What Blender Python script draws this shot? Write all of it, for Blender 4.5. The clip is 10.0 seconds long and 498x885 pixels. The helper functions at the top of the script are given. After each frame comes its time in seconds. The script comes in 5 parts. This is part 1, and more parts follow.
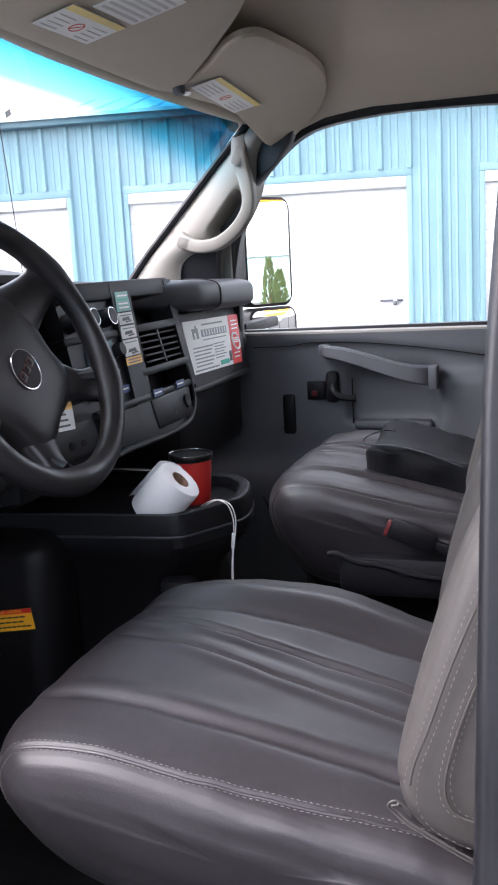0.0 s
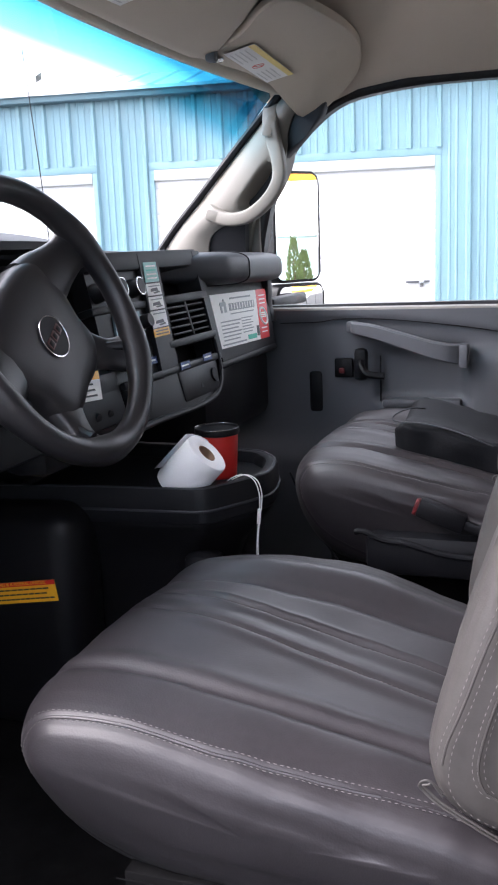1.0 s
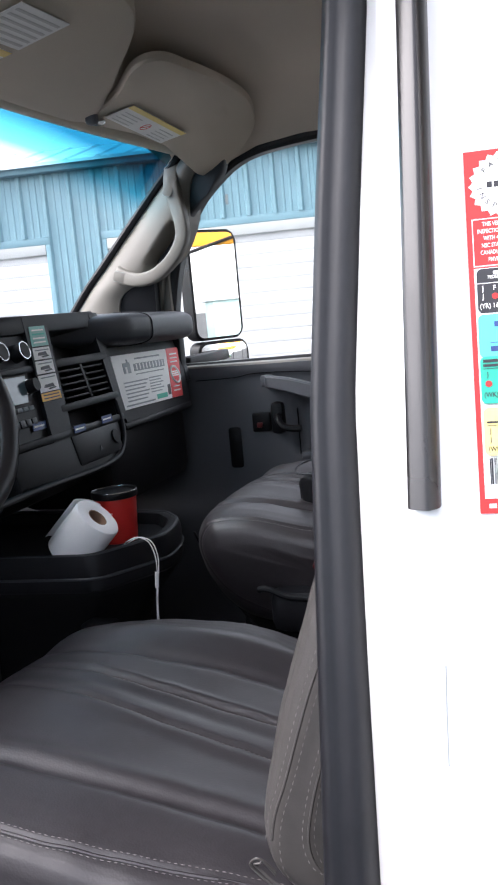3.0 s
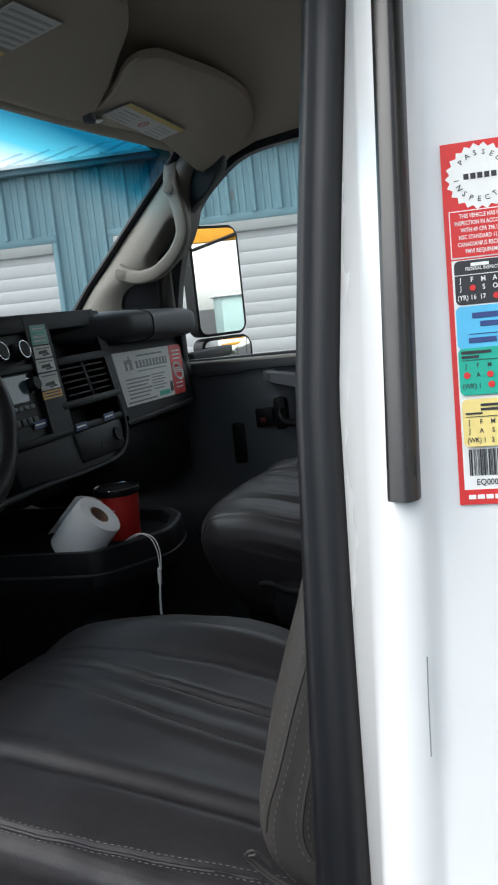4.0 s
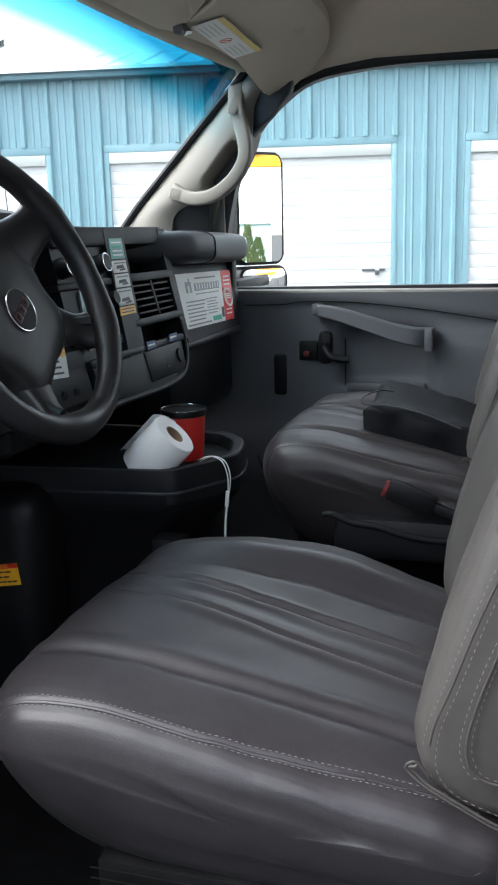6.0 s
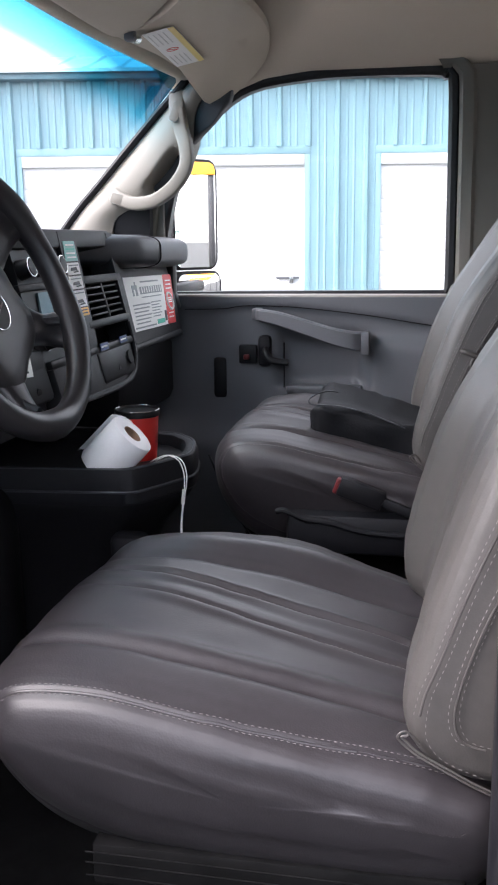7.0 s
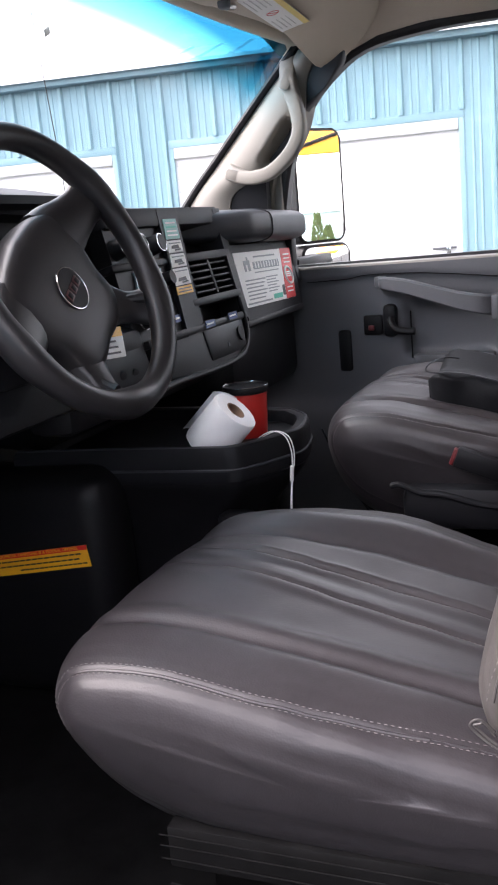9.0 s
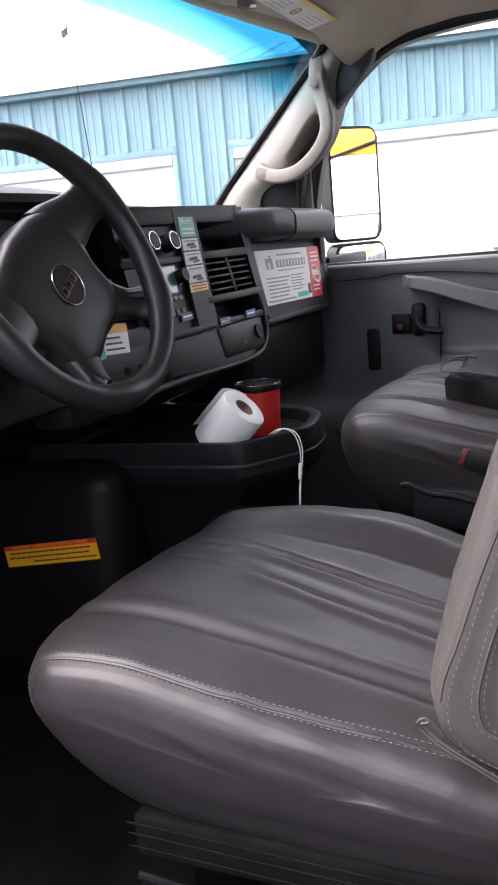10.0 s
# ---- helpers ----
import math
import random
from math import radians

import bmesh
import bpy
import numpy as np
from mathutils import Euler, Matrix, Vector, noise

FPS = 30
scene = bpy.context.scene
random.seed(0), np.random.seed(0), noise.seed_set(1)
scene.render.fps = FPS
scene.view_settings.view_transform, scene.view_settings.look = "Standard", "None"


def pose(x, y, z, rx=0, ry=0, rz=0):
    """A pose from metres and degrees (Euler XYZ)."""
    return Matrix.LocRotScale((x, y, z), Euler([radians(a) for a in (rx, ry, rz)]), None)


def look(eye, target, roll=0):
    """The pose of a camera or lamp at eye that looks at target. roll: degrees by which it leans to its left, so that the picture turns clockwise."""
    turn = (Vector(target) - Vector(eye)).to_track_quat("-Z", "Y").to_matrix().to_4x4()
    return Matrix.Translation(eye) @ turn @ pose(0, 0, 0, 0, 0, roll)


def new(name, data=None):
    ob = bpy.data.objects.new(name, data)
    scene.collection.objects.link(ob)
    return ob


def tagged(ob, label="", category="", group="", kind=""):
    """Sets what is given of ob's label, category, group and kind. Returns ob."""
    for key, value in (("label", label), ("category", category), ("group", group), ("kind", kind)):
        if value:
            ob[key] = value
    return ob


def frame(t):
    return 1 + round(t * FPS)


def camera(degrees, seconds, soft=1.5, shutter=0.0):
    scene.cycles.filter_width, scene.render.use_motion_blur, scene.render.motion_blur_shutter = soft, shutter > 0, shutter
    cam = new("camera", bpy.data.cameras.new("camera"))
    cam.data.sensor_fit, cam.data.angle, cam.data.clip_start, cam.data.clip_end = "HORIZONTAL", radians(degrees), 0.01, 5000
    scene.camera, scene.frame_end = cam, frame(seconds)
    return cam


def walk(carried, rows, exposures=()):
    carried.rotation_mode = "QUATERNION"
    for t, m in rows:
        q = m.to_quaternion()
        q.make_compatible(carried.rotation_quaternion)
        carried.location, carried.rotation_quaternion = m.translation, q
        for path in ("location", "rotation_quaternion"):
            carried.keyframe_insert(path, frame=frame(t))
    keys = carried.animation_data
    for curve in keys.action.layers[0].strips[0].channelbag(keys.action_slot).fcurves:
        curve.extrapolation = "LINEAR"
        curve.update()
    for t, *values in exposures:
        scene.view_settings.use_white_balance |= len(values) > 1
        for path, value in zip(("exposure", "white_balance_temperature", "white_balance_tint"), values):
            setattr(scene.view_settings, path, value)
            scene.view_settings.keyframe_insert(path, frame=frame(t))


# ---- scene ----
cam = camera(30.0, 10.0, soft=2.1)

PATH = [
    (0, (0.034, 0.062, 1.598), (-0.001, 2.027, 1.226), -3.1),
    (0.5, (0.015, 0.066, 1.593), (-0.081, 2.032, 1.235), -1.7),
    (1, (0.021, 0.082, 1.583), (-0.06, 2.038, 1.173), -2.3),
    (1.5, (0.044, 0.105, 1.566), (0.022, 2.06, 1.143), -2.4),
    (2, (0.094, 0.128, 1.558), (0.02, 2.096, 1.207), -2.1),
    (2.5, (0.146, 0.129, 1.561), (0.116, 2.105, 1.259), -5.3),
    (2.7, (0.158, 0.127, 1.563), (0.13, 2.106, 1.276), -5.2),
    (4, (0.188, 0.12, 1.561), (0.132, 2.098, 1.267), -6.2),
    (4.5, (0.191, 0.118, 1.563), (0.15, 2.094, 1.258), -6.4),
    (5, (0.16, 0.117, 1.567), (0.108, 2.092, 1.254), -5.1),
    (5.5, (0.078, 0.111, 1.569), (-0.004, 2.069, 1.166), -2.4),
    (5.7, (0.044, 0.115, 1.566), (-0.001, 2.065, 1.121), -2.0),
    (6.8, (-0.092, 0.063, 1.567), (0.098, 2.013, 1.166), -0.5),
    (7, (-0.092, 0.067, 1.562), (0.126, 2.009, 1.137), -0.6),
    (7.5, (-0.094, 0.055, 1.567), (0.058, 2.012, 1.181), -1.1),
    (8, (-0.075, 0.078, 1.555), (0.034, 2.032, 1.142), -2.3),
    (8.5, (-0.026, 0.096, 1.541), (0.039, 2.051, 1.123), -3.3),
    (9, (0.02, 0.112, 1.533), (-0.132, 2.056, 1.088), -5.1),
    (9.5, (0.073, 0.124, 1.53), (-0.213, 2.051, 1.078), -4.7),
    (10, (0.115, 0.113, 1.522), (-0.175, 2.044, 1.088), -5.1),
]
EXPOSURES = [(0, 2.93, 6380, 20), (2.2, 2.93, 6380, 20), (2.7, 2.75, 6380, 18), (3.3, 1.95, 6350, 14), (3.8, 1.35, 6350, 8), (4.5, 1.12, 6350, 6), (5.0, 1.05, 6300, 4), (5.5, 1.92, 6200, 0), (6.0, 2.50, 6320, 8), (6.8, 2.93, 6470, 18), (10, 2.90, 6740, 22)]
walk(cam, [(t, look(eye, target, roll)) for t, eye, target, roll in PATH], EXPOSURES)

TRUCK = pose(0, 0, 0, 0, 0, -17)          # truck frame: x to the rear, y to the passenger side

# ---- world and sun ----
world = bpy.data.worlds.new("sky")
scene.world = world
world.use_nodes = True
wn = world.node_tree
sky = wn.nodes.new("ShaderNodeTexSky")
sky.sky_type, sky.sun_disc = "NISHITA", False
sky.sun_elevation, sky.sun_rotation = radians(46), radians(265)
sky.air_density, sky.dust_density, sky.ozone_density = 1.0, 1.5, 1.0
haze = wn.nodes.new("ShaderNodeHueSaturation")
haze.inputs["Saturation"].default_value = 0.25
wn.links.new(sky.outputs[0], haze.inputs["Color"])
wn.links.new(haze.outputs[0], wn.nodes["Background"].inputs[0])
wn.nodes["Background"].inputs[1].default_value = 0.15
sun_data = bpy.data.lights.new("sun", "SUN")
sun_data.energy, sun_data.angle, sun_data.color = 1.1, radians(60), (1.0, 0.97, 0.94)
sun = new("sun", sun_data)
sun.matrix_world = look((-7.4, -0.2, 9), (0, 0.5, 1))


# ---- materials ----
def material(name, colour, rough=0.5, metal=0.0, scale=60.0, vary=0.15, bump=0.1, big=3.0, coat=0.0, fine=None, spec=0.5):
    m = bpy.data.materials.new(name)
    m.use_nodes = True
    t = m.node_tree
    b = t.nodes["Principled BSDF"]
    co = t.nodes.new("ShaderNodeTexCoord")
    n1, n2 = t.nodes.new("ShaderNodeTexNoise"), t.nodes.new("ShaderNodeTexNoise")
    n1.inputs["Scale"].default_value, n2.inputs["Scale"].default_value = scale, big
    n1.inputs["Detail"].default_value, n2.inputs["Detail"].default_value = 4, 5
    mix = t.nodes.new("ShaderNodeMath")
    mix.operation = "MULTIPLY_ADD"
    mix.inputs[1].default_value = 0.5
    half = t.nodes.new("ShaderNodeMath")
    half.operation = "MULTIPLY"
    half.inputs[1].default_value = 0.5
    for n in (n1, n2):
        t.links.new(co.outputs["Object"], n.inputs["Vector"])
    t.links.new(n2.outputs[0], half.inputs[0])
    t.links.new(n1.outputs[0], mix.inputs[0])
    t.links.new(half.outputs[0], mix.inputs[2])
    ramp = t.nodes.new("ShaderNodeValToRGB")
    ramp.color_ramp.elements[0].position, ramp.color_ramp.elements[1].position = 0.3, 0.7
    ramp.color_ramp.elements[0].color = tuple(c * (1 - vary) for c in colour) + (1,)
    ramp.color_ramp.elements[1].color = tuple(min(1, c * (1 + vary)) for c in colour) + (1,)
    t.links.new(mix.outputs[0], ramp.inputs[0])
    t.links.new(ramp.outputs[0], b.inputs["Base Color"])
    ro = t.nodes.new("ShaderNodeMapRange")
    ro.inputs["To Min"].default_value, ro.inputs["To Max"].default_value = max(0.02, rough - 0.12), min(1, rough + 0.12)
    t.links.new(n2.outputs[0], ro.inputs["Value"])
    t.links.new(ro.outputs[0], b.inputs["Roughness"])
    b.inputs["Metallic"].default_value = metal
    b.inputs["Specular IOR Level"].default_value = spec
    b.inputs["Coat Weight"].default_value = coat
    if bump:
        bp = t.nodes.new("ShaderNodeBump")
        bp.inputs["Strength"].default_value, bp.inputs["Distance"].default_value = bump, 0.002
        tex = n1
        if fine:
            tex = t.nodes.new("ShaderNodeTexVoronoi")
            tex.inputs["Scale"].default_value = fine
            t.links.new(co.outputs["Object"], tex.inputs["Vector"])
        t.links.new(tex.outputs[0], bp.inputs["Height"])
        t.links.new(bp.outputs[0], b.inputs["Normal"])
    return m


def plain(name, colour, rough=0.5):
    return material(name, colour, rough, vary=0.06, bump=0.02, scale=200)


def glass_material(name, tint=None, gloss=0.06):
    m = bpy.data.materials.new(name)
    m.use_nodes = True
    t = m.node_tree
    t.nodes.remove(t.nodes["Principled BSDF"])
    tr, gl, mx, fr = (t.nodes.new(k) for k in ("ShaderNodeBsdfTransparent", "ShaderNodeBsdfGlossy", "ShaderNodeMixShader", "ShaderNodeLayerWeight"))
    gl.inputs["Roughness"].default_value = 0.02
    pw = t.nodes.new("ShaderNodeMath")
    pw.operation, pw.inputs[1].default_value = "POWER", 4.0
    sc = t.nodes.new("ShaderNodeMath")
    sc.operation, sc.inputs[1].default_value, sc.inputs[2].default_value = "MULTIPLY_ADD", 0.6, 0.02
    t.links.new(fr.outputs["Facing"], pw.inputs[0])
    t.links.new(pw.outputs[0], sc.inputs[0])
    tr.inputs[0].default_value = (0.95, 0.97, 0.96, 1)
    if tint:
        co, sep, rp = t.nodes.new("ShaderNodeTexCoord"), t.nodes.new("ShaderNodeSeparateXYZ"), t.nodes.new("ShaderNodeValToRGB")
        mr = t.nodes.new("ShaderNodeMapRange")
        mr.inputs["From Min"].default_value, mr.inputs["From Max"].default_value = tint
        t.links.new(co.outputs["Object"], sep.inputs[0])
        # the band follows the upper edge of the glass, which dips towards the passenger side
        steps = [t.nodes.new("ShaderNodeMath") for _ in range(4)]
        for node, kind, value in zip(steps, ("SUBTRACT", "MAXIMUM", "POWER", "MULTIPLY_ADD"), (1.55, 0.0, 2.0, 0.10)):
            node.operation, node.inputs[1].default_value = kind, value
        t.links.new(sep.outputs["Y"], steps[0].inputs[0])
        for a, b in zip(steps, steps[1:]):
            t.links.new(a.outputs[0], b.inputs[0])
        t.links.new(sep.outputs["Z"], steps[3].inputs[2])
        t.links.new(steps[3].outputs[0], mr.inputs["Value"])
        t.links.new(mr.outputs[0], rp.inputs[0])
        e = rp.color_ramp.elements
        e[0].color, e[1].color = (0.93, 0.96, 0.96, 1), (0.006, 0.115, 0.20, 1)
        e.new(0.22).color = (0.72, 0.88, 0.92, 1)
        mid = e.new(0.55)
        mid.color = (0.10, 0.47, 0.60, 1)
        t.links.new(rp.outputs[0], tr.inputs[0])
    t.links.new(sc.outputs[0], mx.inputs[0])
    t.links.new(tr.outputs[0], mx.inputs[1])
    t.links.new(gl.outputs[0], mx.inputs[2])
    t.links.new(mx.outputs[0], t.nodes["Material Output"].inputs[0])
    return m


LEATHER = material("grey_leather", (0.0295, 0.0260, 0.0287), 0.44, scale=90, vary=0.18, bump=0.06, big=5, fine=420, spec=0.5)
# paler copy of the grey leather, backrest light put in; also the lever's taupe
TAUPE_AND_LIT_LEATHER = material("taupe_and_lit_leather", (0.056, 0.051, 0.048), 0.47, scale=90, vary=0.12, bump=0.06, big=5, fine=420)
THREAD = plain("pale_thread", (0.18, 0.165, 0.16), 0.7)
DASH = material("dark_grey_plastic", (0.0072, 0.0075, 0.0095), 0.50, scale=500, vary=0.25, bump=0.15, big=4, spec=0.22)
DASH_LIGHT = material("blue_grey_plastic", (0.026, 0.029, 0.035), 0.5, scale=500, vary=0.15, bump=0.12, big=4)
BLACK = material("black_plastic", (0.0070, 0.0070, 0.0085), 0.48, scale=300, vary=0.3, bump=0.06, spec=0.2)
RUBBER = material("black_rubber", (0.0065, 0.0065, 0.009), 0.45, scale=120, vary=0.3, bump=0.08, big=8)
WHEEL = material("wheel_leather", (0.0115, 0.011, 0.0125), 0.40, scale=300, vary=0.15, bump=0.04, fine=600)
TRIM = material("pale_grey_trim", (0.138, 0.128, 0.110), 0.6, scale=500, vary=0.06, bump=0.1, big=3)
FABRIC = material("headliner_fabric", (0.52, 0.45, 0.375), 0.9, scale=700, vary=0.12, bump=0.25, big=2)
VISOR = material("visor_vinyl", (0.50, 0.44, 0.36), 0.75, scale=500, vary=0.08, bump=0.15, big=4)
DOOR = material("door_plastic", (0.092, 0.096, 0.107), 0.55, scale=400, vary=0.12, bump=0.15, big=3)
WHITE = material("white_paint", (0.78, 0.785, 0.79), 0.25, scale=20, vary=0.02, bump=0.0, big=2, coat=0.4)
PAPER = material("white_paper", (0.85, 0.85, 0.83), 0.7, scale=300, vary=0.03, bump=0.05)
TISSUE = material("tissue_paper", (0.84, 0.84, 0.85), 0.95, scale=500, vary=0.03, bump=0.4, big=20)
CARD = material("brown_cardboard", (0.24, 0.15, 0.10), 0.85)
RED = plain("red_print", (0.66, 0.022, 0.02), 0.45)
RED_CAN = material("red_can_paint", (0.55, 0.025, 0.02), 0.35, scale=40, vary=0.08, bump=0.02)
YELLOW = plain("yellow_print", (0.85, 0.42, 0.02), 0.45)
DARK_RED = plain("dark_red_plastic", (0.11, 0.008, 0.010), 0.5)
EMBLEM_RED = plain("dull_red_metal", (0.060, 0.022, 0.022), 0.4)
PALE_YELLOW = plain("pale_yellow_print", (0.85, 0.68, 0.24), 0.45)
TEAL = plain("teal_print", (0.18, 0.45, 0.40), 0.45)
GREEN = plain("green_print", (0.01, 0.42, 0.30), 0.45)
BLUE = plain("blue_print", (0.02, 0.05, 0.20), 0.45)
SKY_BLUE = plain("light_blue_print", (0.10, 0.50, 0.80), 0.45)
INK = plain("black_print", (0.02, 0.02, 0.025), 0.5)
FAINT_INK = plain("faint_grey_print", (0.60, 0.60, 0.58), 0.5)
GREY_INK = plain("grey_print", (0.22, 0.25, 0.25), 0.5)
TRIM_RUBBER = material("satin_rubber", (0.014, 0.013, 0.0135), 0.27, scale=60, vary=0.15, bump=0.02, big=6)
PALE_TEAL = plain("pale_teal_steel", (0.42, 0.58, 0.56), 0.5)
CHROME = material("chrome", (0.75, 0.75, 0.76), 0.15, metal=1.0, vary=0.05, bump=0.0)
STEEL = material("dark_steel", (0.04, 0.04, 0.043), 0.4, metal=0.8, scale=80, vary=0.3, bump=0.1)
SCREEN = material("dull_screen", (0.10, 0.16, 0.19), 0.15, vary=0.1, bump=0)
FLOOR = material("floor_rubber", (0.0050, 0.0048, 0.0050), 0.8, scale=26, vary=0.85, bump=0.4, big=12, spec=0.14)
MIRROR = material("mirror_silver", (0.9, 0.9, 0.9), 0.0, metal=1.0, vary=0.0, bump=0)
MIRROR.node_tree.nodes["Map Range"].inputs["To Min"].default_value = 0.0
MIRROR.node_tree.nodes["Map Range"].inputs["To Max"].default_value = 0.02
GLASS = glass_material("clear_glass")
TINTED = glass_material("tinted_windshield", tint=(1.862, 1.957))
WALL_BLUE = material("blue_painted_steel", (0.185, 0.320, 0.370), 0.5, scale=12, vary=0.07, bump=0.03, big=0.8)
DOOR_HEAD = material("stone_grey_trim", (0.46, 0.47, 0.46), 0.5, scale=12, vary=0.06, bump=0.03)
TRIM_BLUE = material("dark_blue_trim", (0.15, 0.25, 0.30), 0.5, scale=12, vary=0.08, bump=0.03)
DOOR_WHITE = material("white_painted_steel", (0.66, 0.66, 0.66), 0.5, scale=10, vary=0.03, bump=0.03, big=1)
ROOF_STEEL = material("pale_roof_steel", (0.80, 0.82, 0.83), 0.5, scale=8, vary=0.05, bump=0.03)
ASPHALT = material("asphalt", (0.048, 0.048, 0.047), 0.9, scale=90, vary=0.35, bump=0.5, big=0.5)
ORANGE = material("orange_paint", (0.80, 0.36, 0.03), 0.4, scale=10, vary=0.05, bump=0)
LEAF = material("cypress_leaf", (0.055, 0.085, 0.022), 0.8, scale=14, vary=0.5, bump=0.3)
BARK = material("bark", (0.12, 0.08, 0.05), 0.9, scale=30, vary=0.4, bump=0.5)


# ---- mesh helpers ----
def finish(name, bm, mat, angle=35):
    me = bpy.data.meshes.new(name)
    bmesh.ops.recalc_face_normals(bm, faces=bm.faces)
    bm.to_mesh(me)
    bm.free()
    for p in me.polygons:
        p.use_smooth = True
    me.set_sharp_from_angle(angle=radians(angle))
    me.materials.append(mat)
    return me


def thing(name, label, category, group="", m=TRUCK, kind=""):
    ob = new(name)
    ob.empty_display_size = 0.05
    ob.matrix_world = m
    return tagged(ob, label, category, group, kind)


def solid(name, bm, mat, label, category, group="", m=TRUCK, kind="", angle=35):
    ob = new(name, finish(name, bm, mat, angle))
    ob.matrix_world = m
    return tagged(ob, label, category, group, kind)


def part(name, bm, mat, parent, label="", angle=35):
    ob = new(name, finish(name, bm, mat, angle))
    ob.parent = parent
    return tagged(ob, label) if label else ob


def box(lo, hi, r=0.0, m=None, seg=2, bm=None):
    out = bm if bm is not None else bmesh.new()
    tmp = bmesh.new()
    lo, hi = Vector(lo), Vector(hi)
    bmesh.ops.create_cube(tmp, size=1.0, matrix=Matrix.Translation((lo + hi) / 2) @ Matrix.Diagonal((*(hi - lo), 1)))
    if r:
        bmesh.ops.bevel(tmp, geom=list(tmp.edges), offset=r, segments=seg, affect="EDGES", profile=0.5)
    if m is not None:
        tmp.transform(m)
    return merge(out, tmp)


def merge(out, tmp):
    verts = {v: out.verts.new(v.co) for v in tmp.verts}
    for f in tmp.faces:
        out.faces.new([verts[v] for v in f.verts])
    tmp.free()
    return out


def loft(rings, cap=True, closed=True, bm=None):
    bm = bm if bm is not None else bmesh.new()
    rows = [[bm.verts.new(p) for p in ring] for ring in rings]
    n = len(rows[0])
    for a, b in zip(rows, rows[1:]):
        for i in range(n if closed else n - 1):
            j = (i + 1) % n
            bm.faces.new((a[i], a[j], b[j], b[i]))
    if cap and closed:
        bm.faces.new(rows[0][::-1])
        bm.faces.new(rows[-1])
    return bm


def tube(points, r, n=10, closed=False, bm=None, squash=1.0):
    pts = [Vector(p) for p in points]
    rings, up = [], None
    k = len(pts)
    for i, p in enumerate(pts):
        if closed:
            d = (pts[(i + 1) % k] - pts[i - 1]).normalized()
        else:
            d = (pts[min(i + 1, k - 1)] - pts[max(i - 1, 0)]).normalized()
        if up is None:
            up = d.orthogonal().normalized()
        up = (up - d * up.dot(d)).normalized()
        side = d.cross(up)
        rr = r[i] if isinstance(r, (list, tuple)) else r
        rings.append([p + (up * math.cos(2 * math.pi * j / n) + side * math.sin(2 * math.pi * j / n) * squash) * rr for j in range(n)])
    if closed:
        rings.append(rings[0])
        out = loft(rings, cap=False, bm=bm)
        bmesh.ops.remove_doubles(out, verts=out.verts, dist=1e-6)
        return out
    return loft(rings, bm=bm)


def smooth_line(points, steps=6):
    pts = [Vector(p) for p in points]
    out = []
    for i in range(len(pts) - 1):
        p0, p1, p2, p3 = pts[max(i - 1, 0)], pts[i], pts[i + 1], pts[min(i + 2, len(pts) - 1)]
        for s in range(steps):
            t = s / steps
            out.append(0.5 * ((2 * p1) + (p2 - p0) * t + (2 * p0 - 5 * p1 + 4 * p2 - p3) * t * t + (3 * p1 - p0 - 3 * p2 + p3) * t ** 3))
    return out + [pts[-1]]


def interp(x, table):
    for (x0, y0), (x1, y1) in zip(table, table[1:]):
        if x <= x1:
            t = max(0.0, (x - x0) / (x1 - x0))
            return y0 + (y1 - y0) * t
    return table[-1][1]


def prism(outline, depth, m=Matrix(), r=0.0, seg=2):
    """A plate: outline (x, y) from z = 0 to depth, edges on the top rounded by r."""
    bm = bmesh.new()
    low = [bm.verts.new((x, y, 0)) for x, y in outline]
    top = [bm.verts.new((x, y, depth)) for x, y in outline]
    n = len(low)
    bm.faces.new(low[::-1])
    face = bm.faces.new(top)
    for i in range(n):
        bm.faces.new((low[i], low[(i + 1) % n], top[(i + 1) % n], top[i]))
    if r:
        bmesh.ops.bevel(bm, geom=list(face.edges), offset=r, segments=seg, affect="EDGES", profile=0.5)
    bm.transform(m)
    return bm


def rounded(x0, y0, x1, y1, r, n=5):
    out = []
    for cx, cy, a in ((x1 - r, y1 - r, 0), (x0 + r, y1 - r, 90), (x0 + r, y0 + r, 180), (x1 - r, y0 + r, 270)):
        for i in range(n + 1):
            t = radians(a + 90 * i / n)
            out.append((cx + r * math.cos(t), cy + r * math.sin(t)))
    return out


def letters(name, text, size, mat, parent, m, align="LEFT", depth=0.0002, label="", bold=0.0):
    cu = bpy.data.curves.new(name, "FONT")
    cu.body, cu.size, cu.align_x, cu.align_y, cu.extrude = text, size, align, "CENTER", depth
    cu.resolution_u, cu.offset = 2, size * bold
    tmp = bpy.data.objects.new(name, cu)
    me = bpy.data.meshes.new_from_object(tmp)
    bpy.data.objects.remove(tmp)
    me.transform(m)
    me.materials.clear()
    me.materials.append(mat)
    ob = new(name, me)
    ob.parent = parent
    return tagged(ob, label) if label else ob


def frame_matrix(origin, x, y):
    x, y = Vector(x).normalized(), Vector(y)
    z = x.cross(y).normalized()
    y = z.cross(x)
    m = Matrix((x, y, z)).transposed().to_4x4()
    m.translation = Vector(origin)
    return m


